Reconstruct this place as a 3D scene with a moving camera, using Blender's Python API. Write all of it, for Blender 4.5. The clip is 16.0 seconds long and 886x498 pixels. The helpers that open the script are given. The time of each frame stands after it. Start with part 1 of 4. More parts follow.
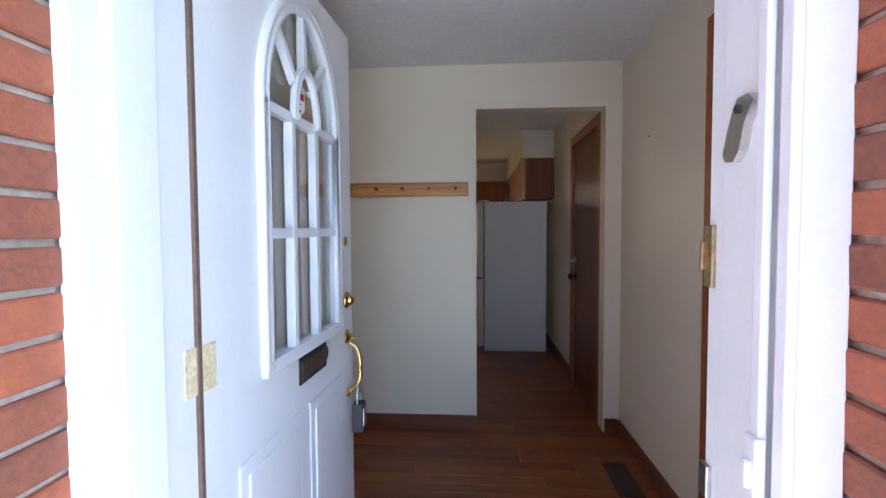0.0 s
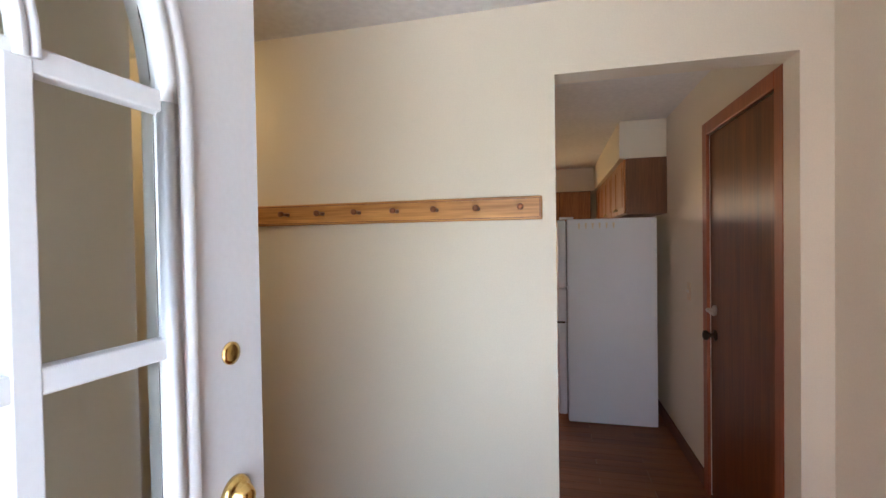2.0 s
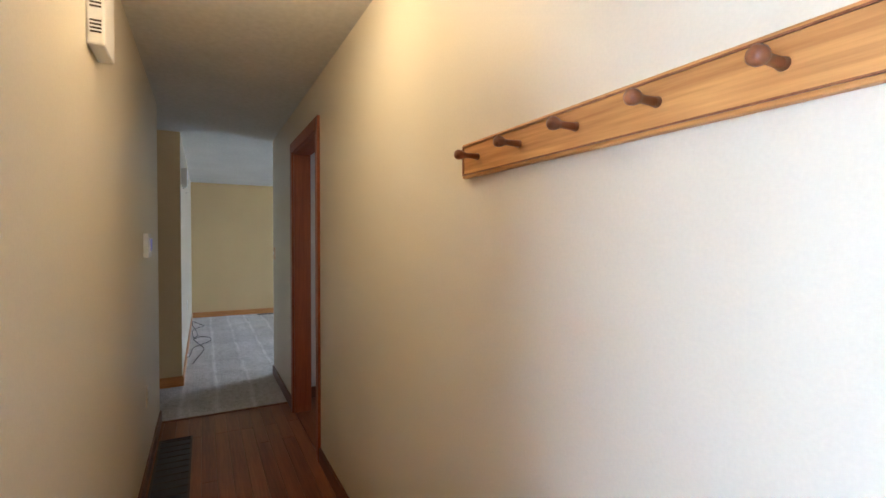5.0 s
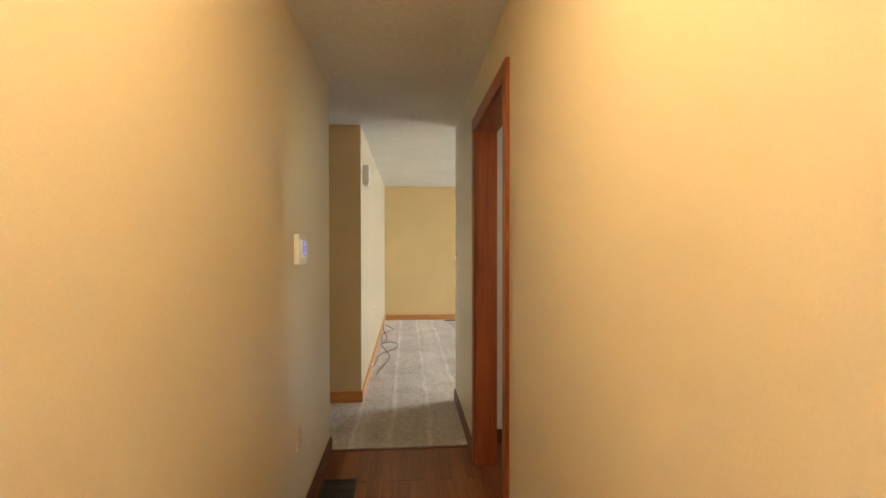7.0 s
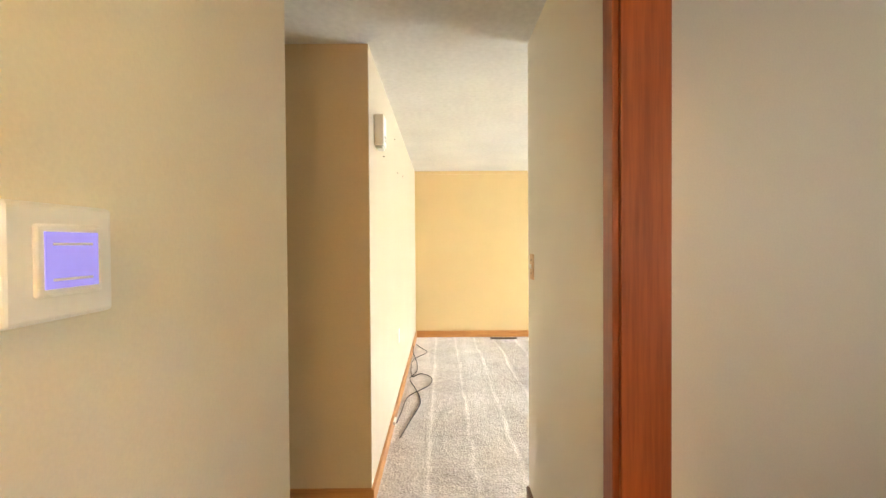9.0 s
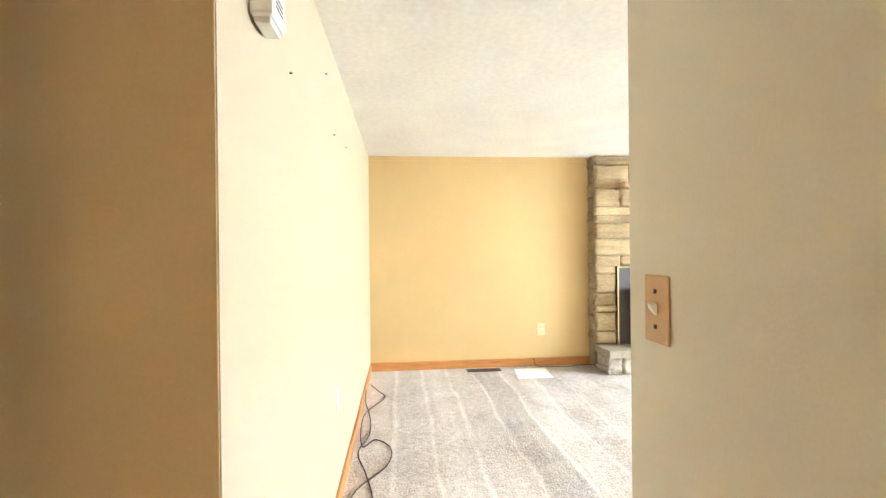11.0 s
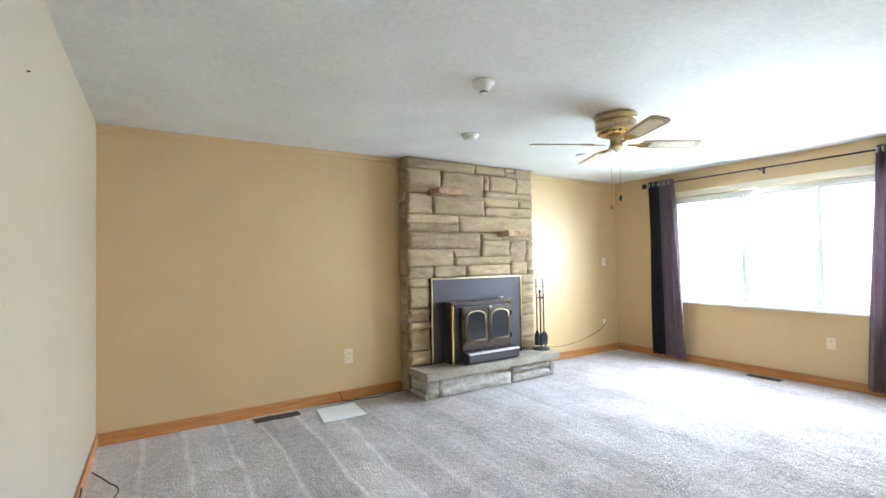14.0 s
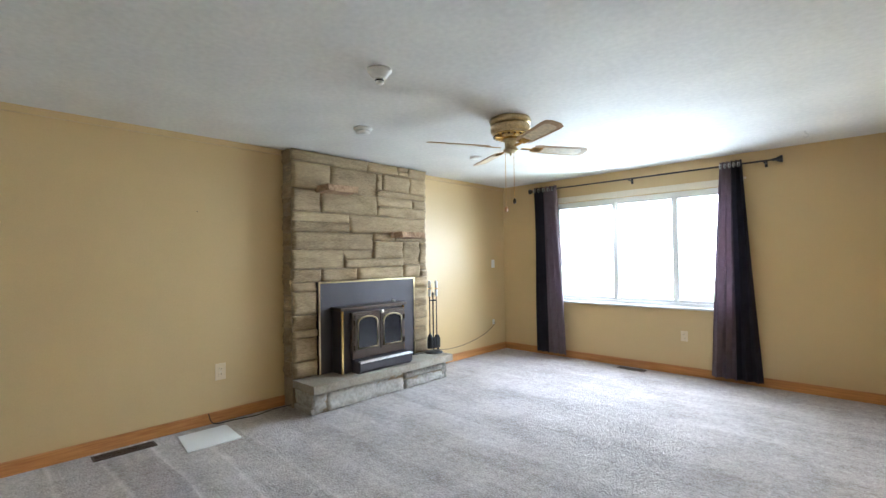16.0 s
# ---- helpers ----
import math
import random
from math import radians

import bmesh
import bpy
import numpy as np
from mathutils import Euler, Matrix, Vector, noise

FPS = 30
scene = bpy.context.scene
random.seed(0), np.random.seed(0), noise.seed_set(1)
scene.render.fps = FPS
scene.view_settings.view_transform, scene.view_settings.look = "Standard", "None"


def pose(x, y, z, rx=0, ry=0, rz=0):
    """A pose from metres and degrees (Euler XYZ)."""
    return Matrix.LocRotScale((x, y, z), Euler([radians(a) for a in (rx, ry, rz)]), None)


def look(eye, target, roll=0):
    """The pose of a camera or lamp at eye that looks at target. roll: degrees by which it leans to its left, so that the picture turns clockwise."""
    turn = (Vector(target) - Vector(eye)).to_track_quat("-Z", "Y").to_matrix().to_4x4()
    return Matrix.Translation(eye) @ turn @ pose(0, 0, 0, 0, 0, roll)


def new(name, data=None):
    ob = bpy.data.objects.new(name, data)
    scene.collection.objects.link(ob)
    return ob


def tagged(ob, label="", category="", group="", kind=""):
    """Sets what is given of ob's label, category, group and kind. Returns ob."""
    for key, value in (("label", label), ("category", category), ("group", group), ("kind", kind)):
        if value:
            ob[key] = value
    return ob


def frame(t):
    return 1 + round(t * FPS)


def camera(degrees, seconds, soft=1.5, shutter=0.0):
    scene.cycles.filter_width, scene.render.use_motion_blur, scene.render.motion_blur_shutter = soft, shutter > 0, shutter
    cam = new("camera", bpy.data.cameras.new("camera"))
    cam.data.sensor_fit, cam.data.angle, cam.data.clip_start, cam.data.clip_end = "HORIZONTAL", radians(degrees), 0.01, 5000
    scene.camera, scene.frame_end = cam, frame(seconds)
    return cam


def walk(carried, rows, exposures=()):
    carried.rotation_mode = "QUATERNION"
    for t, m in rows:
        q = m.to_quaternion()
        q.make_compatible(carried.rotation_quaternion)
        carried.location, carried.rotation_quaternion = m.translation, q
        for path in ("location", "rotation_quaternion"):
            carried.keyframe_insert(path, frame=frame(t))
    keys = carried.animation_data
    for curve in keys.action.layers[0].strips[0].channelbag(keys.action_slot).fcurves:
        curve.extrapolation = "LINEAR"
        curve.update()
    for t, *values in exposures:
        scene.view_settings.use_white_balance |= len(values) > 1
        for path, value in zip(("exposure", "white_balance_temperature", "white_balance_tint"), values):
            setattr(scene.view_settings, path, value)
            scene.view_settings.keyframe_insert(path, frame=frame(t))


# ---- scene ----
cam = camera(88.8, 16.0)
PATH = [
    (0, (0.14, 0.017, 1.334), (0.001, 2.01, 1.249), -0.3),
    (0.5, (0.144, 0.345, 1.387), (0.032, 2.34, 1.303), -0.4),
    (1, (0.162, 0.646, 1.4), (-0.003, 2.638, 1.329), -0.5),
    (1.5, (0.159, 0.927, 1.433), (-0.145, 2.903, 1.384), -1.1),
    (2, (0.142, 1.171, 1.47), (-0.334, 3.114, 1.438), -0.9),
    (2.5, (0.103, 1.409, 1.466), (-0.557, 3.296, 1.452), -0.6),
    (3, (0.083, 1.619, 1.443), (-0.806, 3.41, 1.444), 0.0),
    (3.5, (0.136, 1.864, 1.43), (-1.084, 3.449, 1.419), 0.3),
    (4, (0.067, 2.052, 1.414), (-1.375, 3.437, 1.39), 0.5),
    (4.5, (-0.05, 2.222, 1.405), (-1.673, 3.39, 1.374), 0.2),
    (5, (-0.204, 2.36, 1.387), (-1.971, 3.297, 1.348), 0.1),
    (7.5, (-1.535, 2.594, 1.375), (-3.534, 2.647, 1.354), 0.0),
    (8, (-1.956, 2.612, 1.359), (-3.956, 2.615, 1.335), 0.0),
    (8.5, (-2.39, 2.581, 1.373), (-4.39, 2.58, 1.344), -0.1),
    (10.8, (-4.099, 2.492, 1.374), (-6.094, 2.64, 1.37), -1.2),
    (11, (-4.241, 2.521, 1.368), (-6.232, 2.708, 1.364), -0.6),
    (11.5, (-4.456, 2.52, 1.364), (-6.431, 2.839, 1.375), -0.7),
    (12, (-4.657, 2.517, 1.372), (-6.6, 2.988, 1.388), -0.8),
    (12.5, (-4.809, 2.533, 1.363), (-6.709, 3.157, 1.387), -0.9),
    (13, (-4.937, 2.522, 1.342), (-6.773, 3.314, 1.382), -0.9),
    (13.5, (-5.029, 2.531, 1.339), (-6.792, 3.474, 1.385), -1.0),
    (14, (-5.109, 2.556, 1.337), (-6.798, 3.626, 1.384), -1.0),
    (14.5, (-5.172, 2.601, 1.348), (-6.782, 3.787, 1.39), -0.9),
    (15, (-5.225, 2.636, 1.344), (-6.755, 3.924, 1.387), -1.0),
    (15.5, (-5.262, 2.659, 1.348), (-6.713, 4.035, 1.389), -0.9),
    (16, (-5.286, 2.656, 1.346), (-6.669, 4.101, 1.39), -0.9),
]
walk(cam, [(t, look(eye, target, roll)) for t, eye, target, roll in PATH],
     [(0, 2.2, 5050, 10), (1, 2.6, 5450, 10), (1.5, 2.9, 5600, 10), (2.5, 3.5, 5450, 10), (3, 3.8, 5200, 10), (4, 4.15, 4900, 10), (5, 4.3, 4900, 10), (7.5, 5.4, 6850, 10), (8.5, 5.9, 6650, 10), (11, 6.1, 6200, 10), (12.5, 5.5, 5400, 10), (14, 4.95, 5350, 10), (15, 4.6, 5400, 10), (16, 4.4, 5400, 10)])

# ---- world, sun, lamps ----
world = bpy.data.worlds.new("sky")
scene.world = world
world.use_nodes = True
wn = world.node_tree.nodes
sky = wn.new("ShaderNodeTexSky")
sky.sky_type = "NISHITA"
sky.sun_disc = False
sky.sun_elevation, sky.sun_rotation = radians(50), radians(100)
sky.air_density, sky.dust_density = 1.2, 3.0
wn["Background"].inputs["Strength"].default_value = 0.15
world.node_tree.links.new(sky.outputs[0], wn["Background"].inputs[0])


def lamp(name, kind, m, power, color, **more):
    d = bpy.data.lights.new(name, kind)
    d.energy, d.color = power, color
    if kind == "AREA":
        d.shape, d.size, d.size_y = "RECTANGLE", more["size"], more["size_y"]
    elif kind == "SUN":
        d.angle = radians(more["angle"])
    else:
        d.shadow_soft_size = more["soft"]
    ob = new(name, d)
    ob.matrix_world = m
    return ob


# sun high on the far side of the house, so none enters the rooms
lamp("sun", "SUN", look((20, -4, 26), (0, 0, 0)), 5.0, (1, 0.95, 0.88), angle=0.6)
lamp("window_daylight", "AREA", look((-7.3, 8.62, 1.55), (-6.3, 6.2, 0.3)), 8.0, (0.92, 0.97, 1.0), size=1.9, size_y=1.2)
# added warm fill for the kitchen, behind an assumed opening out of view
lamp("kitchen_warm_fill", "AREA", look((-0.9, 7.85, 1.5), (-0.9, 0, 1.3)), 2.6, (1.0, 0.52, 0.20), size=0.95, size_y=0.95)
lamp("hall_lamp_bulb", "POINT", pose(-1.68, 2.5, 2.19), 0.31, (1.0, 0.58, 0.22), soft=0.09)

# fill added to brighten the side room; its source is out of view
lamp("side_room_fill", "AREA", look((-2.8, 4.78, 1.5), (-4.2, 3.2, 1.2)), 0.12, (1.0, 0.93, 0.9), size=0.75, size_y=0.9)

# ---- materials ----


def mat(name, color, rough=0.5, metal=0.0, var=0.08, scale=(6, 60), bump=0.1, emit=None, stretch=(1, 1, 1), spec=0.5, dark=None, per_object=0.0):
    """Paint-like surface with a broad and a fine variation, and fine relief."""
    m = bpy.data.materials.new(name)
    m.use_nodes = True
    n, l = m.node_tree.nodes, m.node_tree.links
    b = n["Principled BSDF"]
    b.inputs["Roughness"].default_value, b.inputs["Metallic"].default_value = rough, metal
    b.inputs["Specular IOR Level"].default_value = spec
    tc, mp = n.new("ShaderNodeTexCoord"), n.new("ShaderNodeMapping")
    mp.inputs["Scale"].default_value = stretch
    l.new(tc.outputs["Object"], mp.inputs["Vector"])
    if per_object:
        oi = n.new("ShaderNodeObjectInfo")
        add = n.new("ShaderNodeVectorMath")
        sc = n.new("ShaderNodeVectorMath")
        sc.operation = "SCALE"
        sc.inputs["Scale"].default_value = 37.0
        cb = n.new("ShaderNodeCombineXYZ")
        for k in "XYZ":
            l.new(oi.outputs["Random"], cb.inputs[k])
        l.new(cb.outputs[0], sc.inputs[0])
        l.new(mp.outputs[0], add.inputs[0])
        l.new(sc.outputs[0], add.inputs[1])
        vec = add.outputs[0]
    else:
        vec = mp.outputs[0]
    a, f = n.new("ShaderNodeTexNoise"), n.new("ShaderNodeTexNoise")
    a.inputs["Scale"].default_value, f.inputs["Scale"].default_value = scale
    a.inputs["Detail"].default_value, f.inputs["Detail"].default_value = 4, 3
    for t in (a, f):
        l.new(vec, t.inputs["Vector"])
    add = n.new("ShaderNodeMath")
    add.operation = "ADD"
    l.new(a.outputs["Fac"], add.inputs[0])
    l.new(f.outputs["Fac"], add.inputs[1])
    last = add.outputs[0]
    if per_object:
        mul = n.new("ShaderNodeMath")
        mul.operation = "MULTIPLY_ADD"
        mul.inputs[1].default_value = per_object
        l.new(oi.outputs["Random"], mul.inputs[0])
        l.new(last, mul.inputs[2])
        last = mul.outputs[0]
    r = n.new("ShaderNodeMapRange")
    r.inputs["From Min"].default_value, r.inputs["From Max"].default_value = 0.65, 1.35 + per_object
    l.new(last, r.inputs["Value"])
    mix = n.new("ShaderNodeMix")
    mix.data_type = "RGBA"
    lo = dark or [c * (1 - var * 1.6) for c in color]
    hi = [min(1, c * (1 + var)) for c in color]
    mix.inputs["A"].default_value, mix.inputs["B"].default_value = (*lo, 1), (*hi, 1)
    l.new(r.outputs[0], mix.inputs["Factor"])
    l.new(mix.outputs["Result"], b.inputs["Base Color"])
    if bump:
        bp = n.new("ShaderNodeBump")
        bp.inputs["Strength"].default_value, bp.inputs["Distance"].default_value = bump, 0.004
        l.new(last, bp.inputs["Height"])
        l.new(bp.outputs[0], b.inputs["Normal"])
    if emit:
        b.inputs["Emission Color"].default_value, b.inputs["Emission Strength"].default_value = (*emit[0], 1), emit[1]
    return m


def wood(name, color, dark, rough=0.35, axis=0, per_object=0.0, grain=22, spec=0.5):
    s = [grain, grain, grain]
    s[axis] = grain * 0.055
    return mat(name, color, rough, 0, 0.1, (1.0, 4.5), 0.06, stretch=s, dark=dark, per_object=per_object, spec=spec)


CREAM = mat("cream_wall_paint", (0.75, 0.68, 0.54), 0.42, var=0.03, scale=(1.2, 160), bump=0.12)
TAN = mat("tan_wall_paint", (0.60, 0.44, 0.215), 0.42, var=0.035, scale=(1.2, 160), bump=0.12)
# tan wall facing the hall: the hall lamp's golden light is in the colour
PASSAGE = mat("tan_wall_lamp_warmed", (0.63, 0.49, 0.29), 0.42, var=0.035, scale=(1.2, 160), bump=0.12)
# tan wall facing the window: paleness from daylight in the colour, then dimmed
SOUTH = mat("tan_wall_window_toned", (0.51, 0.43, 0.31), 0.42, var=0.035, scale=(1.2, 160), bump=0.12)
PALE = mat("pale_pink_wall_paint", (0.80, 0.72, 0.66), 0.5, var=0.03, scale=(1.2, 160), bump=0.1)
CEIL = mat("white_ceiling_plaster", (0.74, 0.73, 0.70), 0.8, var=0.07, scale=(2.2, 30), bump=0.35)
WHITE = mat("white_door_paint", (0.82, 0.83, 0.84), 0.38, var=0.02, scale=(4, 90), bump=0.05)
VINYL = mat("white_window_vinyl", (0.80, 0.80, 0.78), 0.4, var=0.03, scale=(6, 60), bump=0.03)
PLASTIC = mat("white_plastic", (0.80, 0.79, 0.75), 0.35, var=0.02, scale=(10, 60), bump=0.02)
IVORY = mat("ivory_plastic", (0.72, 0.60, 0.40), 0.4, var=0.03, scale=(10, 60), bump=0.02)
BEIGEPLATE = mat("tan_switch_plate", (0.60, 0.36, 0.17), 0.4, var=0.05, scale=(10, 60), bump=0.03)
OAK = wood("oak_rail_wood", (0.66, 0.345, 0.105), (0.34, 0.14, 0.03), 0.4, 0)
PEG = wood("dark_peg_wood", (0.30, 0.12, 0.045), (0.16, 0.05, 0.02), 0.3, 1)
PLANK = wood("hardwood_plank", (0.27, 0.095, 0.030), (0.11, 0.034, 0.011), 0.36, 0, per_object=0.5, spec=0.3)
DARKTRIM = wood("dark_stained_baseboard_wood", (0.17, 0.062, 0.024), (0.08, 0.026, 0.011), 0.4, 0)
DARKTRIM_Y = wood("dark_stained_trim_wood", (0.17, 0.062, 0.024), (0.08, 0.026, 0.011), 0.4, 1)
REDWOOD = wood("red_brown_casing_wood", (0.33, 0.085, 0.025), (0.20, 0.045, 0.014), 0.4, 2)
BROWNDOOR = wood("brown_flush_door_veneer", (0.19, 0.058, 0.014), (0.085, 0.024, 0.007), 0.32, 2, grain=14, spec=0.2)
CABWOOD = wood("honey_cabinet_wood", (0.46, 0.20, 0.065), (0.26, 0.09, 0.03), 0.35, 2)
CABDARK = wood("brown_cabinet_side_wood", (0.19, 0.075, 0.026), (0.10, 0.036, 0.012), 0.4, 2)
PINE = wood("honey_oak_baseboard_wood", (0.55, 0.26, 0.075), (0.36, 0.14, 0.035), 0.4, 1)
PINE_X = wood("honey_oak_trim_wood", (0.55, 0.26, 0.075), (0.36, 0.14, 0.035), 0.4, 0)
BRASS = mat("polished_brass", (0.80, 0.56, 0.20), 0.2, 1.0, var=0.1, scale=(9, 70), bump=0.03)
OLDBRASS = mat("antique_brass", (0.58, 0.48, 0.29), 0.3, 1.0, var=0.2, scale=(12, 80), bump=0.05)
NICKEL = mat("brushed_steel", (0.66, 0.65, 0.62), 0.3, 1.0, var=0.08, scale=(9, 90), bump=0.03)
BLACK = mat("black_iron", (0.03, 0.03, 0.032), 0.45, 0.3, var=0.25, scale=(12, 90), bump=0.1)
RUBBER = mat("black_cable_rubber", (0.025, 0.025, 0.028), 0.6, var=0.1, scale=(20, 90), bump=0.02)
STEELGREY = mat("dark_grey_painted_steel", (0.06, 0.052, 0.056), 0.5, 0.2, var=0.1, scale=(3, 90), bump=0.04)
STOVE = mat("stove_brown_enamel", (0.085, 0.062, 0.046), 0.4, 0.5, var=0.15, scale=(5, 80), bump=0.06)
FRIDGE = mat("white_textured_enamel", (0.74, 0.74, 0.75), 0.35, var=0.02, scale=(3, 240), bump=0.12)
GASKET = mat("grey_gasket", (0.25, 0.24, 0.23), 0.6, var=0.1, scale=(20, 90), bump=0.02)
BRICK = mat("red_brick", (0.32, 0.095, 0.042), 0.85, var=0.25, scale=(7, 70), bump=0.8, dark=(0.12, 0.056, 0.040), per_object=0.9)
MORTAR = mat("grey_mortar", (0.50, 0.46, 0.40), 0.9, var=0.15, scale=(12, 90), bump=0.5)
STONE = mat("sandstone", (0.42, 0.32, 0.18), 0.85, var=0.2, scale=(4.5, 32), bump=1.0, dark=(0.17, 0.118, 0.06), per_object=0.5, stretch=(1, 0.8, 3.4))
HEARTHSTONE = mat("grey_hearth_stone", (0.50, 0.47, 0.41), 0.8, var=0.2, scale=(6, 34), bump=1.0, dark=(0.17, 0.15, 0.12), per_object=0.3)
LEDGE = mat("reddish_ledge_stone", (0.44, 0.29, 0.165), 0.85, var=0.2, scale=(9, 45), bump=0.9, dark=(0.22, 0.13, 0.07))
SLATE = mat("flagstone_slab", (0.36, 0.32, 0.25), 0.7, var=0.15, scale=(5, 50), bump=0.4, dark=(0.24, 0.205, 0.155))
JOINT = mat("stone_joint_mortar", (0.33, 0.26, 0.17), 0.95, var=0.2, scale=(9, 80), bump=0.5)
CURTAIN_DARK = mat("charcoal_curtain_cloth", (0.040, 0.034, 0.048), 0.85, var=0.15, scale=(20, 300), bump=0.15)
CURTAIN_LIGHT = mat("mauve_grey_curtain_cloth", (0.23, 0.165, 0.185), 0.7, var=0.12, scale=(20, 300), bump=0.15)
PAPER = mat("white_paper", (0.85, 0.87, 0.86), 0.6, var=0.02, scale=(5, 60), bump=0.03)
VENTDARK = mat("dark_vent_metal", (0.075, 0.05, 0.035), 0.5, 0.3, var=0.15, scale=(9, 60), bump=0.05)
CONCRETE = mat("porch_concrete", (0.52, 0.51, 0.49), 0.9, var=0.15, scale=(3, 50), bump=0.4)
GRASS = mat("lawn_ground", (0.07, 0.11, 0.035), 0.95, var=0.4, scale=(0.6, 14), bump=0.8)
REDINK = mat("red_print", (0.6, 0.04, 0.05), 0.5, var=0.05, bump=0)
SCREEN = mat("lit_blue_display", (0.22, 0.20, 0.55), 0.3, var=0.05, bump=0, emit=((0.30, 0.26, 0.85), 0.012))
CANE = mat("woven_cane", (0.74, 0.62, 0.42), 0.5, var=0.2, scale=(30, 160), bump=0.3)
BLADEWOOD = wood("fan_blade_wood", (0.52, 0.36, 0.20), (0.34, 0.20, 0.09), 0.3, 0)
BOWL = mat("frosted_lamp_glass", (0.9, 0.82, 0.66), 0.4, var=0.02, bump=0, emit=((1.0, 0.72, 0.36), 0.6))
STRIP = mat("brown_foam_strip", (0.16, 0.105, 0.075), 0.8, var=0.2, scale=(8, 60), bump=0.1)
HINGEPAINT = mat("paint_smeared_brass", (0.80, 0.75, 0.55), 0.4, 0.0, var=0.1, scale=(28, 120), bump=0.2, dark=(0.55, 0.42, 0.16))
HINGEDARK = mat("dark_bronze", (0.05, 0.035, 0.02), 0.4, 0.8, var=0.2, scale=(20, 90), bump=0.03)


def make_carpet():
    m = bpy.data.materials.new("vacuumed_beige_carpet")
    m.use_nodes = True
    n, l = m.node_tree.nodes, m.node_tree.links
    b = n["Principled BSDF"]
    b.inputs["Roughness"].default_value = 0.95
    b.inputs["Specular IOR Level"].default_value = 0.15
    b.inputs["Sheen Weight"].default_value = 0.25
    tc = n.new("ShaderNodeTexCoord")
    # vacuum strokes: long soft bands that wander, at two directions
    w = n.new("ShaderNodeTexNoise")
    w.inputs["Scale"].default_value, w.inputs["Detail"].default_value, w.inputs["Distortion"].default_value = 1.0, 3, 0.35
    lane = n.new("ShaderNodeMapping")
    lane.inputs["Scale"].default_value, lane.inputs["Rotation"].default_value = (0.32, 4.2, 1), (0, 0, radians(-7))
    patch = n.new("ShaderNodeTexNoise")
    patch.inputs["Scale"].default_value, patch.inputs["Detail"].default_value = 2.6, 5
    patch.inputs["Distortion"].default_value = 0.8
    tuft = n.new("ShaderNodeTexNoise")
    tuft.inputs["Scale"].default_value, tuft.inputs["Detail"].default_value = 75, 4
    clump = n.new("ShaderNodeTexNoise")
    clump.inputs["Scale"].default_value, clump.inputs["Detail"].default_value = 22, 4
    for t in (patch, tuft, clump):
        l.new(tc.outputs["Object"], t.inputs["Vector"])
    l.new(tc.outputs["Object"], lane.inputs["Vector"])
    l.new(lane.outputs[0], w.inputs["Vector"])

    def math_node(op, a, c, v=None):
        q = n.new("ShaderNodeMath")
        q.operation = op
        l.new(a, q.inputs[0])
        if c is not None:
            l.new(c, q.inputs[1])
        else:
            q.inputs[1].default_value = v
        return q.outputs[0]
    s = math_node("ADD", math_node("MULTIPLY", w.outputs["Fac"], None, 0.55), math_node("MULTIPLY", patch.outputs["Fac"], None, 0.7))
    s = math_node("ADD", s, math_node("MULTIPLY", clump.outputs["Fac"], None, 0.75))
    s = math_node("ADD", s, math_node("MULTIPLY", tuft.outputs["Fac"], None, 1.1))
    # vacuum lanes along x, 0.28 m apart: each leaves a thin raised ridge of pile, and neighbours lie differently
    xyz = n.new("ShaderNodeSeparateXYZ")
    l.new(tc.outputs["Object"], xyz.inputs[0])
    bend = n.new("ShaderNodeTexNoise")
    bend.inputs["Scale"].default_value, bend.inputs["Detail"].default_value = 1.1, 3
    l.new(tc.outputs["Object"], bend.inputs["Vector"])
    v = math_node("ADD", xyz.outputs["Y"], math_node("MULTIPLY", bend.outputs["Fac"], None, 0.13))
    v = math_node("DIVIDE", v, None, 0.28)
    ridge = math_node("SUBTRACT", math_node("ABSOLUTE", math_node("SUBTRACT", math_node("FRACT", v, None, 0), None, 0.5), None, 0), None, 0.40)
    ridge = math_node("MAXIMUM", ridge, None, 0.0)
    lie = n.new("ShaderNodeTexWhiteNoise")
    lie.noise_dimensions = "1D"
    l.new(math_node("FLOOR", v, None, 0), lie.inputs["W"])
    pile = math_node("ADD", math_node("MULTIPLY", math_node("MULTIPLY", ridge, None, 5.0), patch.outputs["Fac"]), math_node("MULTIPLY", lie.outputs["Value"], None, 0.28))
    fade = n.new("ShaderNodeMapRange")
    fade.inputs["From Min"].default_value, fade.inputs["From Max"].default_value = 4.6, 4.0
    fade.inputs["To Min"].default_value, fade.inputs["To Max"].default_value = 0.35, 1.0
    l.new(math_node("ADD", xyz.outputs["Y"], math_node("MULTIPLY", patch.outputs["Fac"], None, 0.5)), fade.inputs["Value"])
    pile = math_node("MULTIPLY", pile, fade.outputs[0])
    s = math_node("ADD", s, pile)
    r = n.new("ShaderNodeMapRange")
    r.inputs["From Min"].default_value, r.inputs["From Max"].default_value = 1.32, 2.15
    l.new(s, r.inputs["Value"])
    mix = n.new("ShaderNodeMix")
    mix.data_type = "RGBA"
    mix.inputs["A"].default_value, mix.inputs["B"].default_value = (0.27, 0.228, 0.20, 1), (0.73, 0.675, 0.63, 1)
    l.new(r.outputs[0], mix.inputs["Factor"])
    l.new(mix.outputs["Result"], b.inputs["Base Color"])
    bp = n.new("ShaderNodeBump")
    bp.inputs["Strength"].default_value, bp.inputs["Distance"].default_value = 0.9, 0.016
    l.new(s, bp.inputs["Height"])
    l.new(bp.outputs[0], b.inputs["Normal"])
    return m


